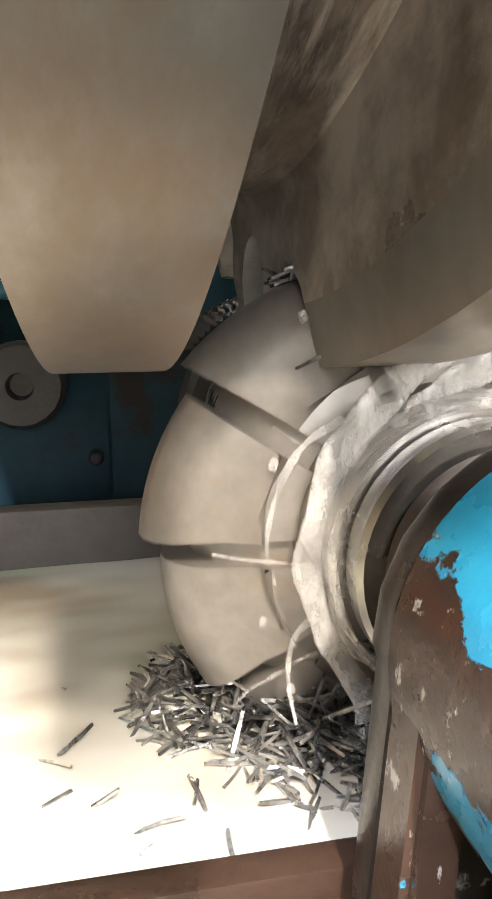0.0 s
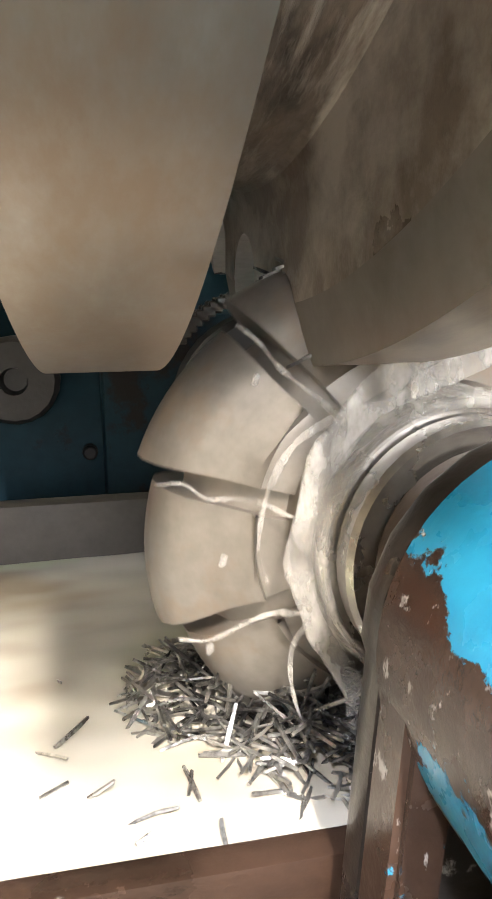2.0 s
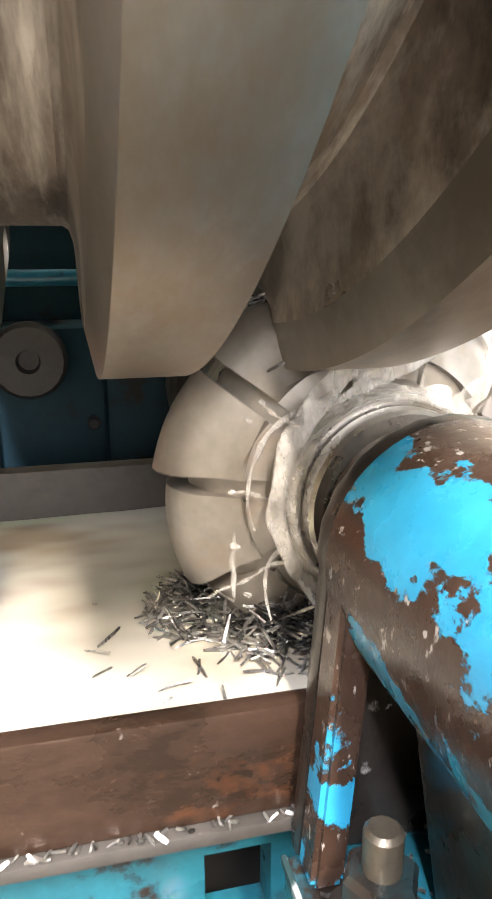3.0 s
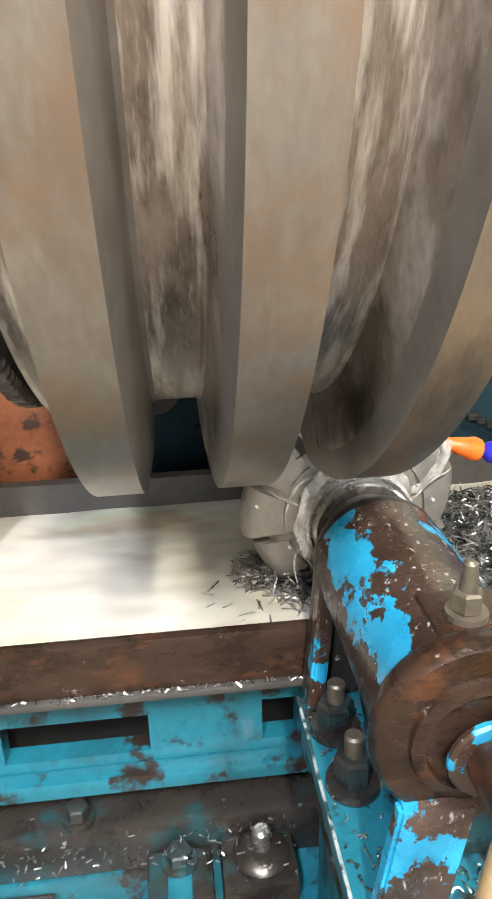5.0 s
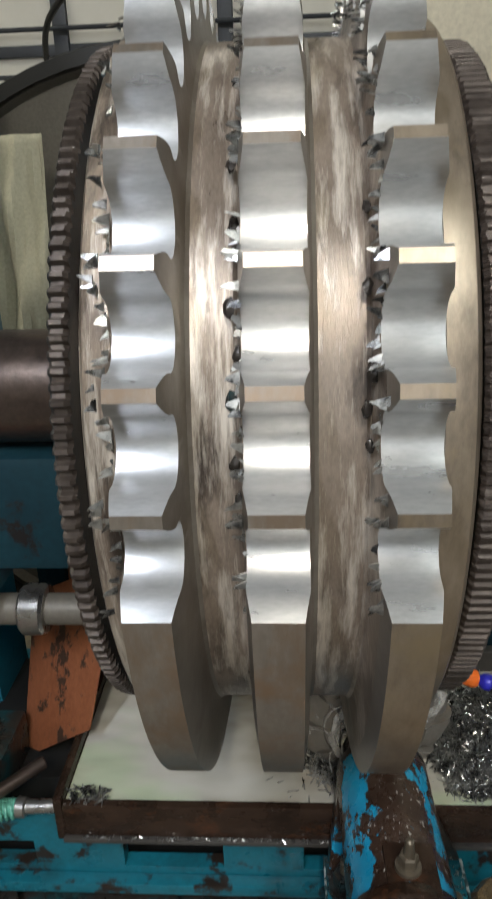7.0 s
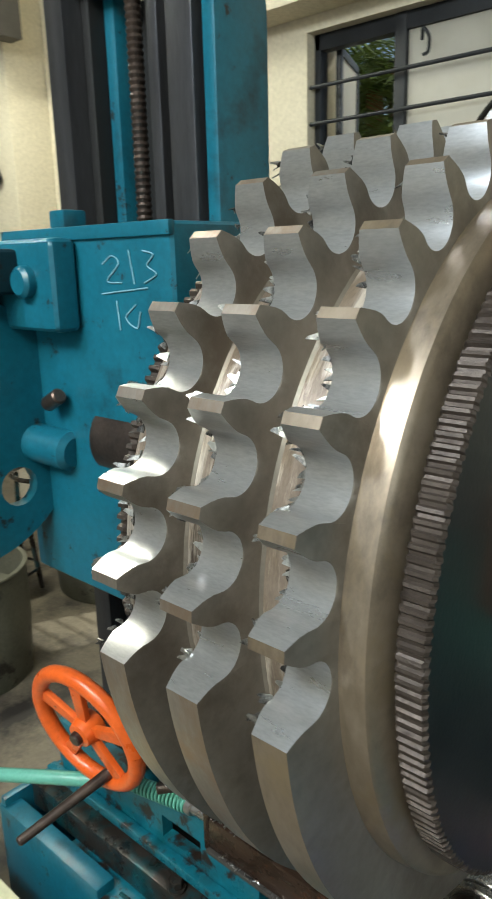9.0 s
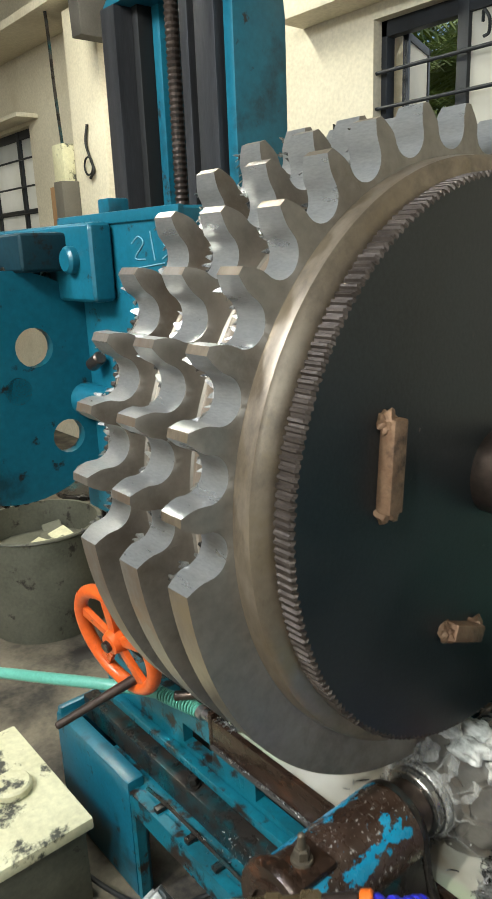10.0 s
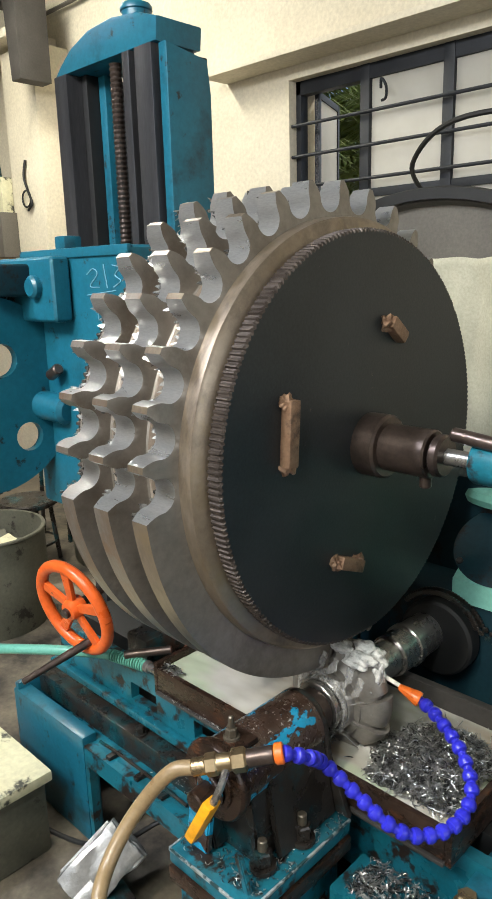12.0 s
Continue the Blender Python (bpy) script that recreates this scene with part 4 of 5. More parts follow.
# back of the open base, black in place of shade
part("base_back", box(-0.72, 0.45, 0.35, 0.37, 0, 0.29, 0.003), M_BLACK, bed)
part("base_block", box(-0.91, -0.560, -0.162, -0.118, 0.0, 0.312, 0.008), M_TEAL, bed, "bright teal corner block")
for _x, _z in ((-0.174, 0.352), (-0.42, 0.352)):
    bolt("clamp_bolt", None, 0.012, 0.022, Matrix.Translation((_x, -0.085, _z)), bed)
part("tie_plate", box(-0.105, -0.038, -0.163, -0.104, 0.287, 0.318, 0.005), M_OILIRON, bed, "wet dark tie plate")
part("tie_pad", box(-0.085, -0.060, -0.165, -0.130, 0.300, 0.3195, 0.003), M_TEAL_DIRTY, bed)
bolt("clamp_bolt", None, 0.014, 0.020, Matrix.Translation((-0.072, -0.120, 0.3175)), bed)
for _y, _z in ((-0.128, 0.326), (-0.198, 0.292)):
    part("clamp_block", box(-0.030, 0.047, _y - 0.034, _y + 0.029, 0.20, _z, 0.006), M_OILIRON, bed, "wet black clamp block strewn with chips")
    part("clamp_washer", turned([(0.008, 0.0), (0.028, 0.0), (0.0295, 0.004), (0.024, 0.010), (0.008, 0.014)], 28, Matrix.Translation((0.012, _y, _z - 0.001))), M_OILIRON, bed, "round oily washer")
    part("clamp_stud", rod((0.012, _y, _z + 0.009), (0.012, _y, _z + 0.036), 0.0095, 0.003, 18), M_BRIGHT, bed, "bright steel stud end")
for _x in (-0.47, -0.36, -0.27):
    part("oil_pipe_clip", box(_x - 0.008, _x + 0.008, -0.150, -0.118, 0.289, 0.300, 0.002), M_OILIRON, bed)
part("oil_pipe", tube([(-0.53, -0.13, 0.302), (-0.45, -0.128, 0.305), (-0.33, -0.128, 0.303), (-0.2, -0.13, 0.302)], 0.004, 8), M_OILIRON, bed)
# knee parts seen in the open base
part("inner_gearbox", rod((-0.36, 0.12, 0.10), (-0.36, 0.3, 0.10), 0.09, 0.01), M_SHAFT, bed)
part("inner_gearbox", rod((-0.46, 0.05, 0.05), (-0.22, 0.05, 0.05), 0.03, 0.005), M_SHAFT, bed)

# rusty orange guard sheet
guard = thing("splash_guard", "rusty orange bent steel splash guard beside the tray", "guard", at=(-0.35, 0.05, 0.55))
_b = prism([(-0.16, 0.11), (-0.01, -0.085), (0.03, -0.06), (0.11, 0.06), (0.05, 0.19), (-0.06, 0.22)], 0.004, pose(-0.385, 0.08, 0.585, 64, 12, -52), 0.001)
part("sheet", _b, M_ORUST, guard)
_b = prism([(-0.10, 0.0), (0.16, 0.0), (0.16, 0.17), (-0.10, 0.20)], 0.004, pose(-0.30, 0.31, 0.56, 90, 0, 4), 0.001)
part("sheet", _b, M_ORUST, guard)

# ---- outboard arbor support ----
bracket = thing("arbor_support_bracket", "cast arbor support with peeling bright blue paint over brown iron", "bearing bracket", at=(0.125, -0.25, 0.28))
BX, BZ = 0.125, 0.645
part("bearing_barrel", turned([(0.042, -0.325), (0.062, -0.325), (0.065, -0.320), (0.060, -0.305), (0.058, -0.30), (0.057, -0.20), (0.0572, -0.1165), (0.040, -0.1165)], 56, Matrix.Translation((BX, 0, BZ)) @ AY), M_PEEL, bracket, "round bearing barrel with chipped blue paint", angle=40)
part("flange", turned([(0.047, -0.3275), (0.063, -0.3275), (0.0668, -0.322), (0.0672, -0.316), (0.0618, -0.3035), (0.0605, -0.3035), (0.0600, -0.310), (0.047, -0.3255)], 56, Matrix.Translation((BX, 0, BZ)) @ AY), M_TRAY, bracket, "brown flange of the barrel")
part("end_cap", turned([(0.006, -0.318), (0.045, -0.318), (0.046, -0.322), (0.044, -0.331), (0.036, -0.333), (0.034, -0.326), (0.006, -0.325)], 48, Matrix.Translation((BX, 0, BZ)) @ AY), M_TRAY, bracket, "brown ring-shaped bearing cap")
part("cap_screw", rod((BX + 0.006, -0.372, BZ - 0.010), (BX + 0.004, -0.322, BZ - 0.006), 0.018, 0.003, 20), M_TRAY, bracket, "brown stub in the bearing cap")
part("cap_washer", rod((BX + 0.004, -0.340, BZ - 0.008), (BX + 0.004, -0.333, BZ - 0.008), 0.028, 0.002, 28), M_PEEL_WORN, bracket)
part("web", prism([(-0.020, -0.142), (0.060, -0.142), (0.052, 0.0), (-0.044, 0.0)], 0.14, Matrix.Translation((BX, -0.155, BZ)) @ pose(0, 0, 0, 90, 0, 0), 0.006), M_OILIRON, bracket, "oily cast web under the barrel")
def slanted(x_top, z_top, x_low, z_low, y0, y1, t, material, name, label=""):
    bm = bmesh.new()
    v = [bm.verts.new(p) for p in ((x_top, y0, z_top), (x_top + t, y0, z_top), (x_low + t, y0, z_low), (x_low, y0, z_low), (x_top, y1, z_top), (x_top + t, y1, z_top), (x_low + t, y1, z_low), (x_low, y1, z_low))]
    for f in ((0, 1, 2, 3), (7, 6, 5, 4), (0, 4, 5, 1), (1, 5, 6, 2), (2, 6, 7, 3), (3, 7, 4, 0)):
        bm.faces.new([v[i] for i in f])
    bmesh.ops.bevel(bm, geom=bm.edges[:], offset=0.0025, segments=2, affect="EDGES")
    return part(name, bm, material, bracket, label)


_arch = [(0.0585, 0.503), (0.0690, 0.640)] + [(BX - 0.0575 * math.cos(radians(_q)), BZ + 0.0575 * math.sin(radians(_q))) for _q in range(0, 181, 15)] + [(0.1900, 0.600), (0.2330, 0.503)]
part("end_web", prism(_arch, 0.012, Matrix.Translation((0, -0.104, 0)) @ pose(0, 0, 0, 90, 0, 0), 0.003), M_OILIRON, bracket, "arched oily web plate")
slanted(0.0690, 0.642, 0.0585, 0.503, -0.136, -0.1165, 0.015, M_PEEL_WORN, "web_rib", "wet brown edge rib with last blue paint")
slanted(0.088, 0.600, 0.106, 0.503, -0.318, -0.162, 0.010, M_OILIRON, "side_web", "worn cast side of the bearing body")
slanted(0.076, 0.600, 0.062, 0.503, -0.335, -0.322, 0.050, M_PEEL, "end_web", "front web plate with chipped blue paint")
slanted(0.168, 0.640, 0.196, 0.503, -0.260, -0.117, 0.012, M_OILIRON, "side_web", "oily cast side of the bearing body")
slanted(0.185, 0.560, 0.205, 0.500, -0.345, -0.335, 0.014, M_TEAL_DIRTY, "gusset", "small teal gusset")
part("foot_plate", box(0.053, 0.235, -0.365, -0.112, 0.475, 0.502, 0.004), M_TEAL_DIRTY, bracket, "teal foot plate with worn white edges")
part("worn_edge", box(0.054, 0.234, -0.3665, -0.3625, 0.4985, 0.5035, 0.001), M_WORN, bracket, "edge worn to pale primer")
part("worn_edge", box(0.0515, 0.0545, -0.364, -0.113, 0.4990, 0.5035, 0.001), M_WORN, bracket, "edge worn to pale primer")
part("worn_edge", box(0.2325, 0.2365, -0.362, -0.113, 0.4985, 0.5035, 0.001), M_WORN, bracket, "edge worn to pale primer")
part("foot_plate", box(0.056, 0.240, -0.370, -0.116, 0.445, 0.474, 0.003), M_TRAY, bracket, "brown packing plate")
part("pedestal", box(0.070, 0.225, -0.345, -0.130, 0.0, 0.444, 0.010), M_TEAL_DIRTY, bracket, "teal pedestal leg")
for _x, _y in ((0.195, -0.29), (0.205, -0.205), (0.078, -0.161), (0.078, -0.222)):
    bolt("hold_down_bolt", None, 0.016, 0.034, Matrix.Translation((_x, _y, 0.503)), bracket)
    part("stud", rod((_x, _y, 0.535), (_x, _y, 0.556), 0.008, n=14), M_DULLBRASS, bracket)
nip = bolt("grease_nipple", None, 0.010, 0.020, Matrix.Translation((0.128, -0.285, 0.702)), bracket, True, M_DULLBRASS)
part("nipple_tip", rod((0.128, -0.285, 0.720), (0.128, -0.285, 0.742), 0.006, n=14, r2=0.0045), M_DULLBRASS, nip)
part("nipple_pad", box(0.105, 0.158, -0.315, -0.255, 0.690, 0.703, 0.003), M_TRAY, bracket)
# slide and swarf-covered block to the right of the support
part("cross_slide", box(0.245, 0.80, -0.200, -0.103, 0.30, 0.446, 0.006), M_TEAL_DIRTY, bed, "teal cross slide under the tray")
part("cross_slide", box(0.43, 0.80, -0.25, 0.02, 0.35, 0.50, 0.008), M_TEAL, bed)
bolt("brass_nut", None, 0.016, 0.026, Matrix.Translation((0.455, -0.135, 0.50)), bed, True, M_BRASS)
_c = thing("small_cup", "small round cup with a dark stud on the ledge", "cup", at=(0.285, -0.28, 0.30))
part("cup", turned([(0.012, 0.0), (0.024, 0.0), (0.026, 0.03), (0.023, 0.03), (0.020, 0.006), (0.012, 0.006)], 28, Matrix.Translation((0.285, -0.28, 0.347))), M_CREAMB, _c)
part("stud", rod((0.285, -0.28, 0.347), (0.285, -0.28, 0.41), 0.009, n=14), M_SHAFT, _c)
part("cross_slide", box(0.245, 0.36, -0.33, -0.205, 0.20, 0.346, 0.006), M_OILIRON, bed)

# ---- coolant hose ----
hose = thing("coolant_hose", "blue jointed plastic coolant hose with orange nozzle, brass valve", "coolant hose", at=(0.24, -0.3, 0.74))
HOSE = [(0.245, -0.300, 0.742), (0.262, -0.262, 0.722), (0.255, -0.218, 0.684), (0.302, -0.202, 0.648), (0.358, -0.188, 0.612), (0.390, -0.158, 0.592), (0.418, -0.105, 0.592), (0.419, -0.052, 0.614), (0.385, -0.016, 0.648), (0.322, 0.014, 0.674), (0.272, 0.032, 0.682)]
_q = curve_points(HOSE, 14)
_last, _hp = None, []
for _c in _q:
    if _last is None or (_c - _last).length > 0.0205:
        _hp.append(_c)
        _last = _c
for _a, _c in zip(_hp, _hp[1:]):
    part("hose_joint", turned([(0.0068, -0.003), (0.0114, 0.000), (0.0124, 0.006), (0.0108, 0.0115), (0.0076, 0.0150), (0.0071, 0.0200), (0.0068, 0.023)], 18, along(_a, _c)), M_BLUEP, hose)
part("nozzle", turned([(0.0125, 0), (0.0135, 0.006), (0.0115, 0.014), (0.006, 0.040), (0.004, 0.042)], 20, along(_hp[-1], (0.217, 0.020, 0.702))), M_ORP, hose, "orange cone nozzle")
part("nozzle_tip", rod((0.240, 0.027, 0.694), (0.197, 0.014, 0.713), 0.004, n=12), M_WHITEP, hose)
_c0, _c1 = Vector((0.148, -0.383, 0.716)), Vector((0.243, -0.302, 0.742))
_dv = _c1 - _c0
part("orange_collar", rod(_c0 + _dv * 0.93, _c0 + _dv * 1.04, 0.0155, n=20), M_ORP, hose)
part("hose_barb", rod(_c0 + _dv * 0.60, _c0 + _dv * 0.93, 0.0135, n=20), M_SHAFT, hose)
part("valve_body", turned([(0.013, 0), (0.017, 0.004), (0.017, 0.018), (0.0135, 0.022), (0.0135, 0.040), (0.018, 0.044), (0.018, 0.062), (0.013, 0.066)], 6, along(_c0 + _dv * 0.10, _c1)), M_BRASS, hose, "brass hexagon valve body", smooth=False)
part("valve_body", rod(_c0 - _dv * 0.05, _c0 + _dv * 0.62, 0.0135, n=24), M_BRASS, hose)
_l = part("valve_lever", tube([(0.185, -0.352, 0.725), (0.195, -0.378, 0.705), (0.186, -0.388, 0.675)], 0.006, 8), M_BRIGHT, hose, "steel lever shank")
part("lever_grip", box(-0.014, 0.014, -0.009, 0.009, 0, 0.092, 0.005), M_YEL, _l, "yellow lever grip").matrix_basis = along((0.186, -0.388, 0.680), (0.140, -0.392, 0.592))
part("supply_hose", tube([tuple(_c0), (0.118, -0.410, 0.705), (0.080, -0.450, 0.637), (0.080, -0.500, 0.587), (0.110, -0.545, 0.555), (0.16, -0.60, 0.45), (0.2, -0.66, 0.2), (0.3, -0.75, 0.012), (0.7, -1.1, 0.012)], 0.0115, 14), M_TAN, hose, "tan rubber supply hose")

# ---- headstock, column, arm ----
column = thing("machine_column", "blue machine column with bright slideways and a lead screw", "column", at=(-0.73, 0.35, 0))
part("side_panel", prism([(0.175, 0.0), (0.31, 0.0), (0.31, 1.85), (0.30, 1.925), (0.175, 1.945)], 0.03, Matrix.Translation((-0.535, 0, 0)) @ Matrix(((0, 0, 1, 0), (1, 0, 0, 0), (0, 1, 0, 0), (0, 0, 0, 1))), 0.006), M_TEAL, column)
part("side_panel", box(-0.955, -0.93, 0.20, 0.42, 0, 1.94, 0.006), M_TEAL, column)
# this panel's black stands for the shade in the screw recess
part("back_panel", box(-0.93, -0.536, 0.30, 0.33, 0, 1.94, 0.004), M_BLACK, column, "black panel for the shade behind the screw")
for _a, _c, _m in ((-0.958, -0.900, M_WAY), (-0.660, -0.632, M_WAY), (-0.612, -0.548, M_WAY)):
    part("slideway", box(_a, _c, 0.165, 0.30, 0.35, 1.95, 0.004), _m, column)
part("way_strip", box(-0.872, -0.842, 0.245, 0.30, 0.35, 1.95, 0.004), M_TEAL, column)
# gaps between the ways, their shade filled in as black strips
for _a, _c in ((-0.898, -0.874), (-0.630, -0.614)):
    part("way_gap_shade", box(_a, _c, 0.21, 0.30, 0.35, 1.95, 0.002), M_BLACK, column)
_p = turned([(0.013 + (0.003 if _i % 2 else 0), 1.30 + _i * 0.006) for _i in range(108)], 16, Matrix.Translation((-0.725, 0.195, 0)))
part("lead_screw", _p, M_SHAFT, column, "dark threaded lead screw", smooth=False)
part("cap", prism([(-0.960, 1.950), (-0.535, 1.950), (-0.530, 2.000), (-0.60, 2.024), (-0.70, 2.036), (-0.80, 2.030), (-0.88, 2.005), (-0.93, 1.975)], 0.14, Matrix.Translation((0, 0.31, 0)) @ pose(0, 0, 0, 90, 0, 0), 0.008), M_TEAL, column, "arched blue column cap")
part("motor_stub", turned([(0.036, 2.02), (0.036, 2.062), (0.040, 2.064), (0.040, 2.072), (0.036, 2.078)], 32, Matrix.Translation((-0.70, 0.25, 0))), M_TEAL, column)
part("foot", box(-1.0, -0.42, 0.05, 0.55, 0, 0.35, 0.01), M_TEAL, column)

head = thing("machine_headstock", "blue painted headstock box with chalk marks", "headstock", at=(-0.58, 0.05, 1.0))
part("housing", box(-0.825, -0.385, -0.052, 0.150, 0.86, 1.498, 0.012, 3), M_TEAL, head, "blue housing")
part("cover_rim", box(-0.825, -0.385, -0.058, -0.046, 1.478, 1.499, 0.003), M_TEAL, head)
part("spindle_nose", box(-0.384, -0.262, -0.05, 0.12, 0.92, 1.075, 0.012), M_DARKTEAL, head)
part("lug", box(-0.787, -0.742, 0.02, 0.07, 1.497, 1.535, 0.005), M_TEAL, head)
part("arm", box(-1.35, -0.605, -0.105, -0.055, 1.335, 1.482, 0.014, 3), M_TEAL, head, "thick teal clamp arm")
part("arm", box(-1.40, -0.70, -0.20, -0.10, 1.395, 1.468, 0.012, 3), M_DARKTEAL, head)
part("arm_boss", rod((-0.675, -0.125, 1.415), (-0.675, -0.10, 1.415), 0.026, 0.006, 24), M_TEAL, head)
_k = part("knuckle", turned([(0.020, 0), (0.030, 0.008), (0.030, 0.045), (0.028, 0.048), (0.030, 0.051), (0.030, 0.10), (0.022, 0.112)], 8, Matrix.Translation((-0.785, -0.075, 1.085))), M_TEAL, head, "faceted teal clamp nut")
part("knuckle_arm", rod((-0.785, -0.075, 1.13), (-0.66, -0.055, 1.12), 0.036, 0.01, 20), M_TEAL, head)
part("pivot_pin", rod((-0.70, -0.075, 1.205), (-0.66, -0.075, 1.225), 0.014, 0.003, 16), M_SHAFT, head)
part("cross_beam", rod((-0.60, 0.0, 0.83), (-0.26, 0.0, 0.83), 0.022, 0.003, 20), M_GUARD, head)
part("clamp_ring", rod((-0.36, 0.0, 0.83), (-0.325, 0.0, 0.83), 0.036, 0.004, 20), M_BRIGHT, head)
# chalk strokes, unreadable
for _q in ([(-0.545, 1.440), (-0.520, 1.452), (-0.505, 1.440), (-0.535, 1.415), (-0.500, 1.412)], [(-0.480, 1.460), (-0.47, 1.41)], [(-0.448, 1.458), (-0.425, 1.452), (-0.44, 1.437), (-0.42, 1.425), (-0.447, 1.412)],
           [(-0.55, 1.395), (-0.44, 1.405)], [(-0.515, 1.385), (-0.510, 1.340)], [(-0.47, 1.380), (-0.495, 1.360), (-0.47, 1.345), (-0.46, 1.37)], [(-0.44, 1.375), (-0.425, 1.345)]):
    part("chalk_mark", tube([(x, -0.0535, z) for x, z in _q], 0.0012, 5, 4), M_CHALK, head)

# index wheel with round holes, facing the tailstock
index = thing("index_wheel", "large teal index wheel with round holes", "index wheel", at=(-0.78, -0.22, 1.18))


def holed_disc(cy, cz, r, holes, x0, x1, n=96):
    """A disc with round holes, by polar strips round each hole."""
    bm = bmesh.new()
    grid = 0.0125
    k = int(r / grid) + 2
    keep = {}

    def inside(y, z):
        return math.hypot(y, z) <= r and all(math.hypot(y - a, z - b) >= q for a, b, q in holes)
    for i in range(-k, k):
        for j in range(-k, k):
            if inside((i + 0.5) * grid, (j + 0.5) * grid):
                keep[i, j] = True
    vs = {}

    def vert(i, j, x):
        if (i, j, x) not in vs:
            y, z = i * grid, j * grid
            d = math.hypot(y, z)
            if d > r - grid * 1.05:
                y, z = y * r / d, z * r / d
            for a, b, q in holes:
                d = math.hypot(y - a, z - b)
                if d < q + grid * 1.05:
                    y, z = a + (y - a) * q / max(d, 1e-6), b + (z - b) * q / max(d, 1e-6)
            vs[i, j, x] = bm.verts.new((x, cy + y, cz + z))
        return vs[i, j, x]
    for (i, j) in keep:
        q = ((i, j), (i + 1, j), (i + 1, j + 1), (i, j + 1))
        for x in (x0, x1):
            bm.faces.new([vert(*c, x) for c in q])
        for (a, b), o in (((q[0], q[1]), (i, j - 1)), ((q[1], q[2]), (i + 1, j)), ((q[2], q[3]), (i, j + 1)), ((q[3], q[0]), (i - 1, j))):
            if o not in keep:
                bm.faces.new([vert(*a, x0), vert(*b, x0), vert(*b, x1), vert(*a, x1)])
    return bm


ICY, ICZ = -0.215, 1.165
part("disc", holed_disc(ICY, ICZ, 0.235, [(0.043, 0.083, 0.040), (0.098, -0.110, 0.036), (-0.11, 0.03, 0.04)], -0.775, -0.750), M_TEAL, index, angle=50)
_t = bmesh.new()
for _i in range(72):
    _o = box(-0.80, -0.782, -0.006, 0.006, 0.225, 0.250, 0.002, 1)
    _o.transform(Matrix.Translation((0, ICY, ICZ)) @ pose(0, 0, 0, 360 * _i / 72, 0, 0))
    join(_t, _o)
part("gear_ring", _t, M_OILIRON, index, "dark toothed gear behind the wheel")
part("axle", rod((-1.2, ICY, ICZ), (-0.75, ICY, ICZ), 0.03), M_SHAFT, index)

# ---- orange handwheel ----
wheel = thing("handwheel", "orange enamelled five-spoke handwheel with dark crank handle", "handwheel", at=(-0.53, -0.16, 0.68))
_m = look((-0.535, -0.165, 0.675), (-0.535 - 0.10, -0.165 + 0.97, 0.675 + 0.20))
_p = [(0.112 * math.cos(2 * math.pi * _i / 48), 0.112 * math.sin(2 * math.pi * _i / 48), 0) for _i in range(49)]
_b = tube(_p, 0.0145, 12, 1)
_b.transform(_m)
part("rim", _b, M_ORANGE, wheel, angle=60)
for _k in range(5):
    _a = radians(14 + 72 * _k)
    _b = prism([(0.02, -0.010), (0.105, -0.014), (0.105, 0.014), (0.02, 0.010)], 0.012, _m @ Matrix.Translation((0, 0, -0.006)) @ pose(0, 0, 0, 0, 0, math.degrees(_a)), 0.003)
    part("spoke", _b, M_ORANGE, wheel)
_b = turned([(0.012, -0.02), (0.026, -0.02), (0.028, 0.0), (0.022, 0.018), (0.012, 0.02)], 28, _m)
part("hub", _b, M_ORANGE, wheel)
part("axle", rod(_m @ Vector((0, 0, -0.14)), _m @ Vector((0, 0, 0.03)), 0.012), M_SHAFT, wheel)
_h0 = _m @ Vector((0.03, -0.085, 0.0))
part("crank_handle", rod(_h0, _h0 + Vector((-0.03, -0.165, -0.045)), 0.0105, 0.003, 14, 0.008), M_SHAFT, wheel, "dark rusty crank handle")
# parts of the bed around the handwheel
part("handwheel_block", box(-0.50, -0.42, -0.05, 0.08, 0.502, 0.585, 0.01), M_OILIRON, bed)
part("clamp_rod", rod((-0.44, -0.10, 0.565), (-0.36, -0.02, 0.575), 0.010), M_SHAFT, bed)
gh = thing("green_hose", "pale green ribbed rubber hose with a bright steel tail", "hose", at=(-0.5, -0.1, 0.52))
part("hose", tube([(-1.6, -0.35, 0.30), (-1.1, -0.34, 0.43), (-0.80, -0.26, 0.505), (-0.62, -0.17, 0.530), (-0.52, -0.10, 0.528), (-0.44, -0.070, 0.529), (-0.392, -0.066, 0.530)], 0.0125, 12), M_GREENH, gh)
for _i in range(14):
    part("rib", rod((-0.50 + _i * 0.0075, -0.090 + _i * 0.0017, 0.5285), (-0.4955 + _i * 0.0075, -0.089 + _i * 0.0017, 0.5285), 0.0150, 0.0015, 16), M_GREENH, gh)
part("steel_tail", rod((-0.393, -0.066, 0.530), (-0.327, -0.064, 0.532), 0.010, n=16), M_BRIGHT, gh)
part("ferrule", rod((-0.395, -0.066, 0.530), (-0.380, -0.066, 0.530), 0.0145, n=16), M_BRIGHT, gh)

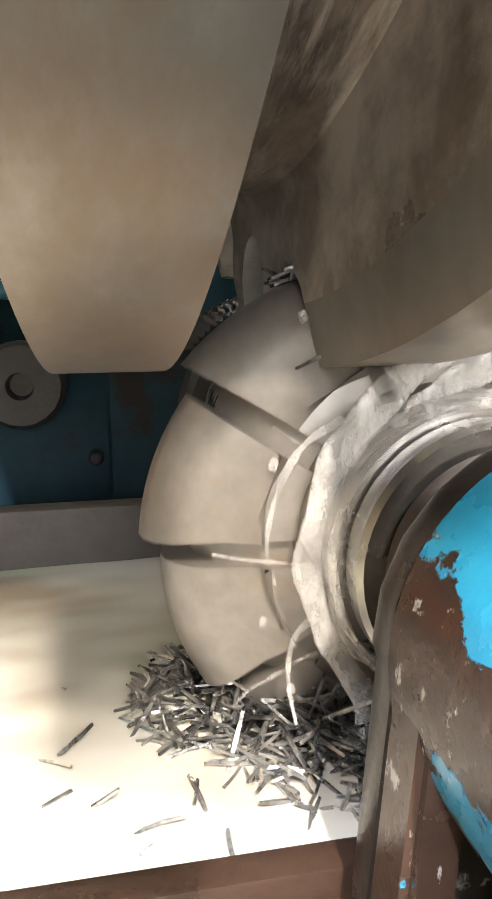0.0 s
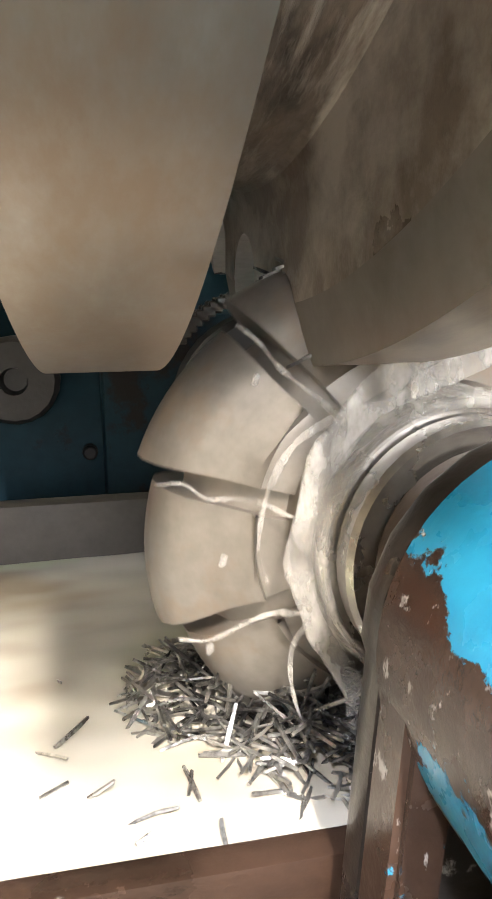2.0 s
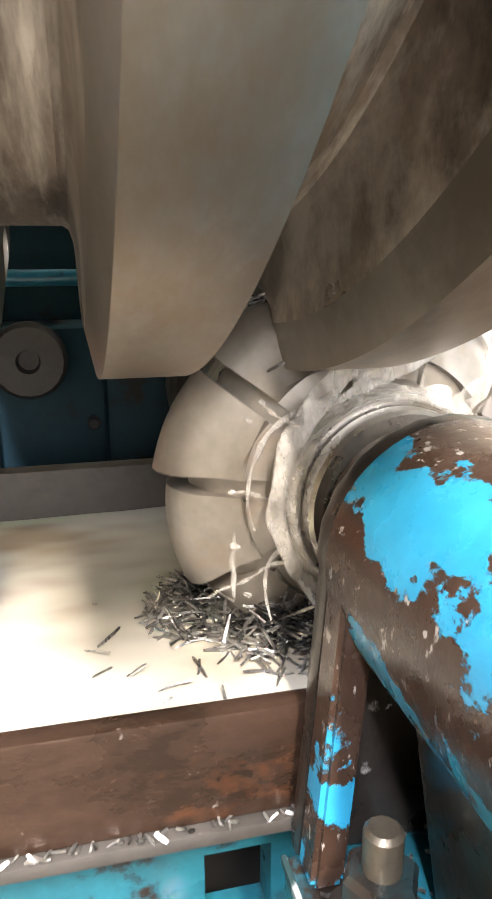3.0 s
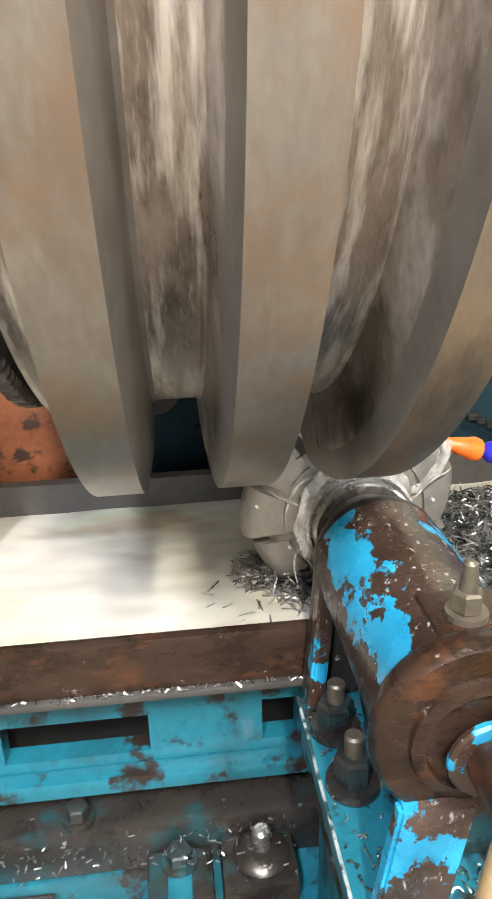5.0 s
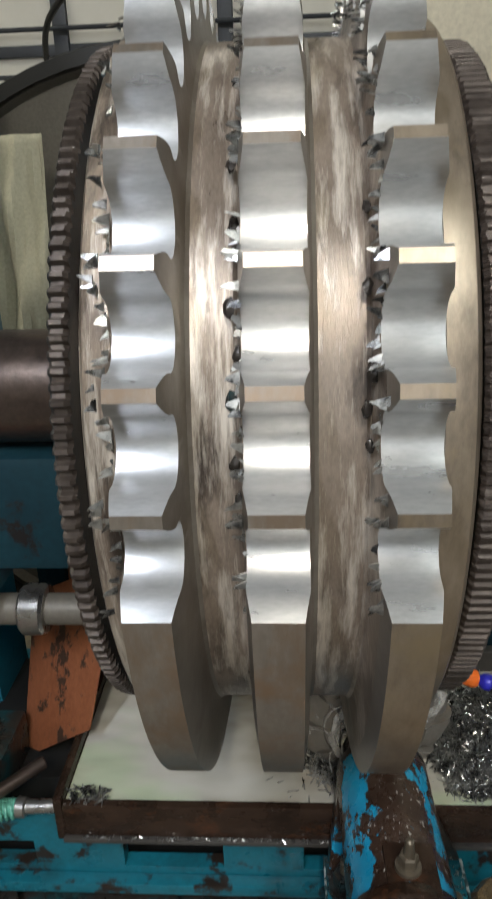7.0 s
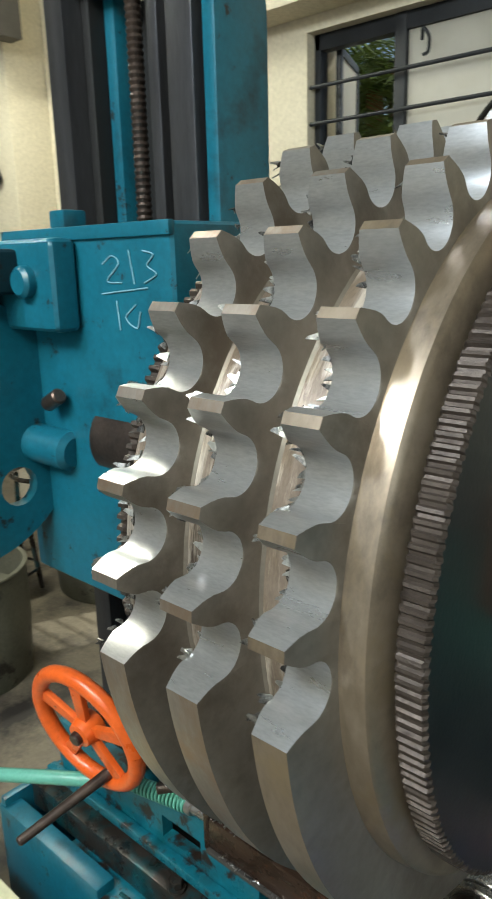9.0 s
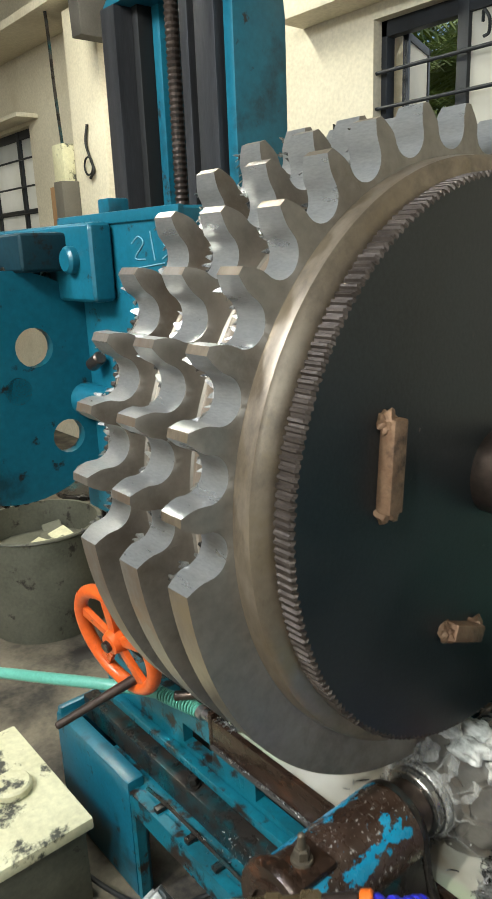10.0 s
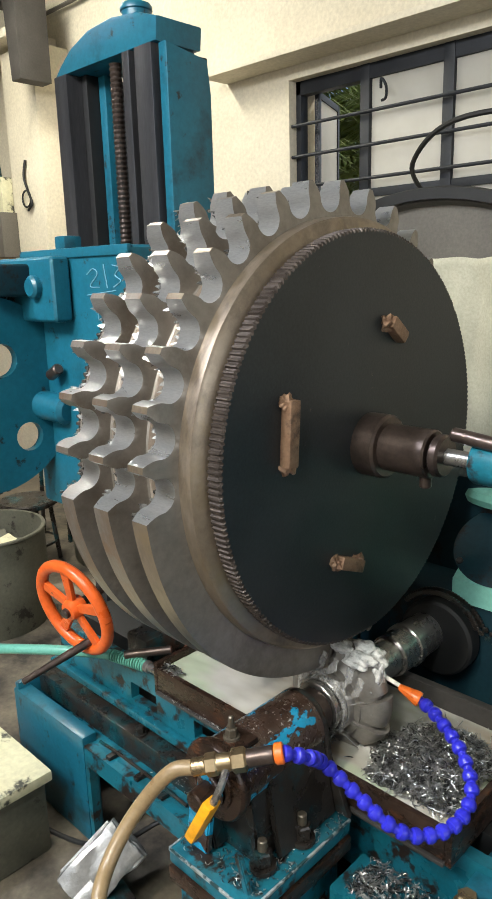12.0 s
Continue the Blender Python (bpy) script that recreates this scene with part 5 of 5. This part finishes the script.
# ---- tailstock and drive side ----
tail = thing("tailstock", "teal tailstock with a steel centre and clamping lever", "tailstock", at=(0.5, 0.0, 0.9))
part("centre", rod((0.316, 0, ZC), (0.375, 0, ZC), 0.013, 0.002, 20), M_BRIGHT, tail)
part("quill", turned([(0.02, 0.365), (0.031, 0.367), (0.033, 0.372), (0.033, 0.43), (0.038, 0.432), (0.038, 0.60)], 40, Matrix.Translation((0, 0, ZC)) @ AX), M_TEAL_DIRTY, tail)
part("body", box(0.46, 0.95, -0.09, 0.14, 0.85, 1.24, 0.02, 3), M_TEAL, tail)
part("clamp_lever", rod((0.335, -0.02, 1.192), (0.50, -0.02, 1.175), 0.011, 0.004, 16), M_SHAFT, tail)
tdrive = thing("drive_head", "mint green drive head behind the arbor with a chain drive", "drive head", at=(0.3, 0.6, 0.4))
part("slope_cover", prism([(0.335, 0.741), (0.335, 0.790), (0.520, 0.915), (0.660, 0.915), (0.660, 0.741)], 0.74, Matrix.Translation((0.16, 0, 0)) @ Matrix(((0, 0, 1, 0), (1, 0, 0, 0), (0, 1, 0, 0), (0, 0, 0, 1))), 0.008), M_MINT, tdrive, "sloping mint green cover")
_m = Matrix.Translation((0.235, 0.43, 0.852)) @ pose(0, 0, 0, 34, 0, 0)
# thin disc on the slope; the recess is put in as dark colour only
part("recess", turned([(0.01, 0.0), (0.105, 0.0), (0.112, 0.003), (0.105, 0.006), (0.01, 0.006)], 48, _m), M_DARKTEAL, tdrive, "dark teal disc on the cover in place of a recess")
for _x in (0.16, 0.47):
    part("cover_screw", rod((_x, 0.372, 0.812), (_x, 0.366, 0.822), 0.008, 0.002, 12), M_BLACK, tdrive)
part("ring", turned([(0.075, 0.885), (0.13, 0.885), (0.135, 0.90), (0.13, 0.915), (0.10, 0.93), (0.075, 0.93)], 40, Matrix.Translation((0.19, 0.59, 0.03))), M_MINT, tdrive)
part("screw_stack", turned([(0.05 + (0.006 if _i % 2 else 0), 0.93 + _i * 0.010) for _i in range(10)], 28, Matrix.Translation((0.19, 0.59, 0.0))), M_BRIGHT, tdrive, smooth=False)
part("lower_body", box(0.00, 0.90, 0.345, 0.66, 0.0, 0.739, 0.012), M_DARKTEAL, tdrive, "dark teal lower body")
part("sprocket_housing", rod((0.145, 0.30, 0.655), (0.145, 0.344, 0.655), 0.085, 0.006, 40), M_BLACK, tdrive)
_b = bmesh.new()
for _i in range(60):
    _s = _i / 59
    _c = Vector((0.145 + 0.10 * math.sin(-0.9 + 2.0 * min(_s * 2, 1)), 0.325, 0.655 + 0.10 * math.cos(-0.9 + 2.0 * min(_s * 2, 1)))) if _s < 0.5 else Vector((0.235 + (_s - 0.5) * 0.9, 0.325, 0.70 - (_s - 0.5) * 0.42))
    for _y in (-0.010, 0.010):
        box(_c.x - 0.006, _c.x + 0.006, _c.y + _y - 0.003, _c.y + _y + 0.003, _c.z - 0.005, _c.z + 0.005, 0.0015, 1, _b)
part("chain", _b, M_OILIRON, tdrive, "oily steel roller chain")
back = thing("rear_gear_unit", "dark teal gear unit behind the tray", "gear unit", at=(-0.1, 0.5, 0.4))
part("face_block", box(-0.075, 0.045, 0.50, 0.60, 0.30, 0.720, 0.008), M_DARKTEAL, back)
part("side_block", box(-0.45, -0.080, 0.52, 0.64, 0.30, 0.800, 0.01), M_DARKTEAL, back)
part("step_block", box(-0.125, -0.076, 0.47, 0.56, 0.30, 0.660, 0.006), M_TEAL, back)
part("knob", turned([(0.01, 0.0), (0.034, 0.0), (0.038, 0.01), (0.038, 0.03), (0.034, 0.036), (0.012, 0.036), (0.010, 0.02)], 20, Matrix.Translation((-0.035, 0.500, 0.690)) @ pose(0, 0, 0, 90, 0, 0)), M_TRAY_IN, back, "dirty round knob")
part("rod", rod((-0.45, 0.47, 0.77), (0.10, 0.47, 0.77), 0.008), M_TEAL, back)
part("bolt", rod((0.025, 0.485, 0.620), (0.025, 0.50, 0.620), 0.007, n=10), M_BLACK, back)
part("wheel", rod((0.090, 0.49, 0.665), (0.090, 0.55, 0.665), 0.045, 0.006, 28), M_OILIRON, back)
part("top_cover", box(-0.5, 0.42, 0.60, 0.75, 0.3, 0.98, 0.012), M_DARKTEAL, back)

# ---- behind the machine: round guard, canvas ----
rg = thing("round_guard", "large grey-brown round guard behind the machine", "guard", at=(-0.05, 1.0, 0.9))
part("drum", turned([(0.02, 0.0), (0.75, 0.0), (0.77, 0.01), (0.77, 0.22), (0.75, 0.23), (0.74, 0.20), (0.02, 0.19)], 72, Matrix.Translation((-0.28, 1.16, 0.87)) @ pose(0, 0, 0, 90, 0, 0)), M_GUARD, rg)
part("stand", box(-0.60, 0.04, 0.99, 1.14, 0.0, 0.26, 0.01), M_GUARD, rg)
part("rim", turned([(0.755, 0.0), (0.785, 0.0), (0.79, 0.012), (0.785, 0.03), (0.755, 0.03)], 72, Matrix.Translation((-0.28, 0.945, 0.87)) @ pose(0, 0, 0, 90, 0, 0), closed=False), M_BLACK, rg)
_b = bmesh.new()
bmesh.ops.create_grid(_b, x_segments=24, y_segments=30, size=0.5)
for _v in _b.verts:
    _x, _y = _v.co.x, _v.co.y
    _v.co = (-0.12 + _x * 0.36, 0.86 + 0.03 * noise.noise(Vector((_x * 5, _y * 3, 0))), 1.16 + _y * 0.60 + 0.012 * noise.noise(Vector((_x * 4, 0, 7))))
_cl = part("canvas_sheet", _b, M_CANVAS, rg, "pale canvas sheet")
_cl.modifiers.new("thick", "SOLIDIFY").thickness = 0.004
_b = bmesh.new()
bmesh.ops.create_grid(_b, x_segments=20, y_segments=30, size=0.5)
for _v in _b.verts:
    _x, _y = _v.co.x, _v.co.y
    _v.co = (-0.60 + _x * 0.16 + 0.04 * _y, 0.80 + 0.03 * noise.noise(Vector((_x * 6, _y * 3, 2))), 1.22 + _y * 0.50)
_cl = part("canvas_sheet", _b, M_CANVAS, rg, "pale canvas sheet")
_cl.modifiers.new("thick", "SOLIDIFY").thickness = 0.004
tagged(part("cable", tube([(-0.75, 1.772, 1.72), (-0.74, 1.70, 1.72), (-0.62, 1.4, 1.80), (-0.40, 1.3, 1.90), (0.0, 1.3, 1.88), (0.6, 1.4, 1.80)], 0.009, 8), M_BLACK), "black cable hanging before the window", "cable")

# ---- wall items ----
sw = thing("wall_switch_box", "cream switch box on a wooden board with a hanging cable", "switch box", at=(-3.72, 1.47, 1.9))
part("box", box(-3.80, -3.66, 1.42, 1.50, 1.86, 2.08, 0.006), M_CREAMB, sw)
part("board", box(-3.92, -3.70, 1.44, 1.498, 1.55, 1.845, 0.004), M_WOOD, sw)
part("dark_box", box(-3.74, -3.63, 1.38, 1.498, 1.58, 1.86, 0.004), M_GUARD, sw)
part("cable", tube([(-3.73, 1.46, 2.08), (-3.74, 1.45, 2.4), (-3.80, 1.47, 2.8), (-3.82, 1.44, 3.2)], 0.010, 8), M_OILIRON, sw)
_h = thing("hanging_tool", "dark tool hanging from a nail", "tool", at=(-3.45, 1.49, 1.98))
part("strap", tube([(-3.45, 1.488, 2.16), (-3.47, 1.48, 2.06), (-3.44, 1.485, 1.97), (-3.40, 1.48, 1.90), (-3.45, 1.48, 1.86)], 0.008, 8), M_BLACK, _h)
part("ring", tube([(-3.46 + 0.05 * math.cos(_i * 0.6283), 1.48, 1.93 + 0.05 * math.sin(_i * 0.6283)) for _i in range(11)], 0.006, 8, 2), M_BLACK, _h)
tagged(part("ceiling_bracket", prism([(-0.20, 0.05), (0.03, 0.15), (0.20, 0.08), (0.20, -0.42), (0.10, -0.42), (0.07, 0.0), (-0.12, 0.02)], 0.20, Matrix.Translation((-3.32, 1.52, 2.96)) @ pose(0, 0, 0, 90, 0, 0), 0.004), M_TRAY_IN), "dark bent steel bracket on top of the pillar", "bracket")
tagged(part("conduit", tube([(-6.9, 1.70, 3.02), (-4.5, 1.71, 3.02), (-1.5, 1.71, 3.02), (1.5, 1.71, 3.02)], 0.012, 8, 3), M_GUARD), "thin cable conduit along the wall", "conduit")

# ---- floor clutter ----
def barrel(x, y, r, h):
    ob = thing("oil_drum", "open grey-green cut-down drum holding scrap", "drum", "cut-down drums", at=(x, y, 0))
    part("shell", turned([(0.02, 0.0), (r * 0.94, 0.0), (r * 0.95, 0.01), (r, h * 0.5), (r * 1.0, h - 0.012), (r * 1.03, h - 0.006), (r * 1.02, h), (r * 0.96, h), (r * 0.95, h * 0.7), (0.02, h * 0.68)], 48, Matrix.Translation((x, y, 0))), M_DRUM, ob)
    rng = random.Random(int(x * 100))
    for i in range(7):
        b = box(-0.07, 0.07, -0.04, 0.04, -0.02, 0.02, 0.006)
        b.transform(pose(x + rng.uniform(-r * 0.5, r * 0.5), y + rng.uniform(-r * 0.5, r * 0.5), h * 0.72, rng.uniform(-20, 20), rng.uniform(-20, 20), rng.uniform(0, 180)))
        part("scrap_block", b, M_CREAMB if i % 3 else M_DRUM, ob)


barrel(-1.95, 0.28, 0.24, 0.42)
barrel(-2.15, 1.15, 0.30, 0.62)
st = thing("stool", "low dark round steel stool on thin legs", "stool", at=(-2.45, 0.75, 0))
part("seat", rod((-2.45, 0.75, 0.30), (-2.45, 0.75, 0.33), 0.15, 0.008, 32), M_OILIRON, st)
for _k in range(4):
    _a = radians(45 + 90 * _k)
    part("leg", rod((-2.45 + 0.14 * math.cos(_a), 0.75 + 0.14 * math.sin(_a), 0), (-2.45 + 0.11 * math.cos(_a), 0.75 + 0.11 * math.sin(_a), 0.30), 0.012, n=10), M_OILIRON, st)
part("brace", tube([(-2.45 + 0.13 * math.cos(_i * 0.6283), 0.75 + 0.13 * math.sin(_i * 0.6283), 0.10) for _i in range(11)], 0.007, 8, 2), M_OILIRON, st)
ch = thing("wire_chair", "dark bent steel rod chair standing on the floor", "chair", at=(-2.6, 1.2, 0))
part("seat_ring", tube([(-2.65 + 0.20 * math.cos(_i * 0.6283), 1.15 + 0.20 * math.sin(_i * 0.6283), 0.44) for _i in range(11)], 0.012, 8, 2), M_OILIRON, ch)
for _k in range(4):
    _a = radians(45 + 90 * _k)
    part("leg", rod((-2.65 + 0.2 * math.cos(_a), 1.15 + 0.2 * math.sin(_a), 0), (-2.65 + 0.18 * math.cos(_a), 1.15 + 0.18 * math.sin(_a), 0.44), 0.012, n=10), M_OILIRON, ch)
blk = thing("casting_block", "cream dirty machine casting with a slotted top", "casting", at=(-0.75, -0.42, 0))
part("body", box(-1.02, -0.62, -0.62, -0.24, 0, 0.21, 0.012), M_DRUM, blk)
part("top_plate", box(-1.03, -0.60, -0.63, -0.23, 0.211, 0.24, 0.006), M_CREAMB, blk)
part("top_plate", box(-0.92, -0.66, -0.58, -0.46, 0.241, 0.275, 0.006), M_GUARD, blk)
part("boss", rod((-0.80, -0.33, 0.24), (-0.80, -0.33, 0.265), 0.045, 0.005), M_CREAMB, blk)
sack = thing("foil_sack", "crumpled silver foil sack leaning beside the base", "sack", at=(-0.33, -0.29, 0))
_b = bmesh.new()
bmesh.ops.create_cube(_b, size=1)
bmesh.ops.subdivide_edges(_b, edges=_b.edges[:], cuts=9, use_grid_fill=True)
for _v in _b.verts:
    _c = _v.co.copy()
    _k = 1 - 0.5 * max(0, abs(_c.x) * 2 - 0.75) - 0.5 * max(0, abs(_c.y) * 2 - 0.75)
    _n = noise.fractal(_c * 3.2 + Vector((4, 1, 2)), 0.8, 2.2, 4)
    _v.co = Vector((_c.x * 0.165, _c.y * 0.105, _c.z * 0.06 * _k)) + _c.normalized() * _n * 0.010
_b.transform(look((-0.352, -0.262, 0.139), (-1.14, 0.43, -0.396), 42))
part("sack_body", _b, M_FOIL, sack, smooth=True, angle=25)
_b = box(-0.072, 0.072, 0.046, 0.060, -0.003, 0.003, 0.001)
bmesh.ops.subdivide_edges(_b, edges=[e for e in _b.edges if abs(e.verts[0].co.x - e.verts[1].co.x) > 0.1], cuts=14)
for _v in _b.verts:
    _v.co.z += 0.005 * noise.noise(Vector((_v.co.x * 40, 1.5, 0)))
_b.transform(look((-0.352, -0.262, 0.139), (-1.14, 0.43, -0.396), 42))
part("seam", _b, M_FOIL, sack, "crimped foil seam")
_b = box(-0.11, 0.11, -0.045, 0.045, 0, 0.085, 0.008)
_b.transform(pose(-0.352, -0.262, 0.0, 0, 0, -10))
tagged(part("dark_crate", _b, M_OILIRON), "low dark oily crate under the sack", "crate")
tagged(part("black_cable", tube([(-1.0, -0.30, 0.05), (-0.62, -0.22, 0.03), (-0.42, -0.18, 0.10), (-0.30, -0.12, 0.20), (-0.22, 0.05, 0.22)], 0.006, 8), M_BLACK), "thin black cable running into the base", "cable")


# ---- tube lamps assumed under the roof ----
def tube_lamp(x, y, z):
    ob = thing("tube_lamp", "white fluorescent tube lamp assumed under the roof", "lamp", "tube lamps", at=(x, y, z))
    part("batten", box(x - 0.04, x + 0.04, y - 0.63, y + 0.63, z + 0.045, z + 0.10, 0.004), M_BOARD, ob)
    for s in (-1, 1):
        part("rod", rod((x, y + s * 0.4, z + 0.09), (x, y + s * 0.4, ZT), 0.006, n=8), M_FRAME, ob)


# out of view; the last one only goes with the far-left fill lamp
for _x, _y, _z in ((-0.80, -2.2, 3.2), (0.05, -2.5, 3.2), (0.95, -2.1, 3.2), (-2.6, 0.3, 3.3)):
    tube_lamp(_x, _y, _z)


# the support, its hose and the rear unit stand as found on the machine
bracket.location += Vector((-0.003, -0.010, 0.016))
hose.location += Vector((-0.003, -0.005, 0.013))
back.location += Vector((-0.037, -0.115, -0.008))
gh.location += Vector((0.009, -0.012, 0.018))
wheel.location += Vector((0.010, -0.007, 0.010))


def motions():
    walk(cutter, [(t * 0.5, pose(CX, CY, CZ, 0, -2.0 - SPIN * t * 0.5, 0)) for t in range(25)])
    for i, ob in enumerate(SWAY):
        walk(ob, [(t * 0.15, pose(CX, CY, CZ, 0, 3.2 * math.sin(2.1 * t + i * 1.7) + 1.8 * math.sin(5.3 * t + i), 0)) for t in range(81)])
    for ob, t0, dx, dz in FALLS:
        x, y = CX + dx, CY - 0.054
        rows = [(0, pose(CX + dx * 0.5, CY, CZ + 0.06)), (max(0.03, t0 - 0.1), pose(CX + dx * 0.5, CY, CZ + 0.06)), (t0, pose(x, y, CZ + dz)), (t0 + 0.12, pose(x - 0.003, y - 0.006, CZ + dz - 0.03)),
                (t0 + 0.24, pose(x - 0.005, y - 0.010, CZ - 0.055)), (t0 + 0.33, pose(x - 0.005, y - 0.010, 0.555)), (12, pose(x - 0.005, y - 0.010, 0.552))]
        walk(ob, [r for r in rows if r[0] < 12] + [(12, rows[-1][1])])


SPIN = 82.0      # degrees a second
motions()
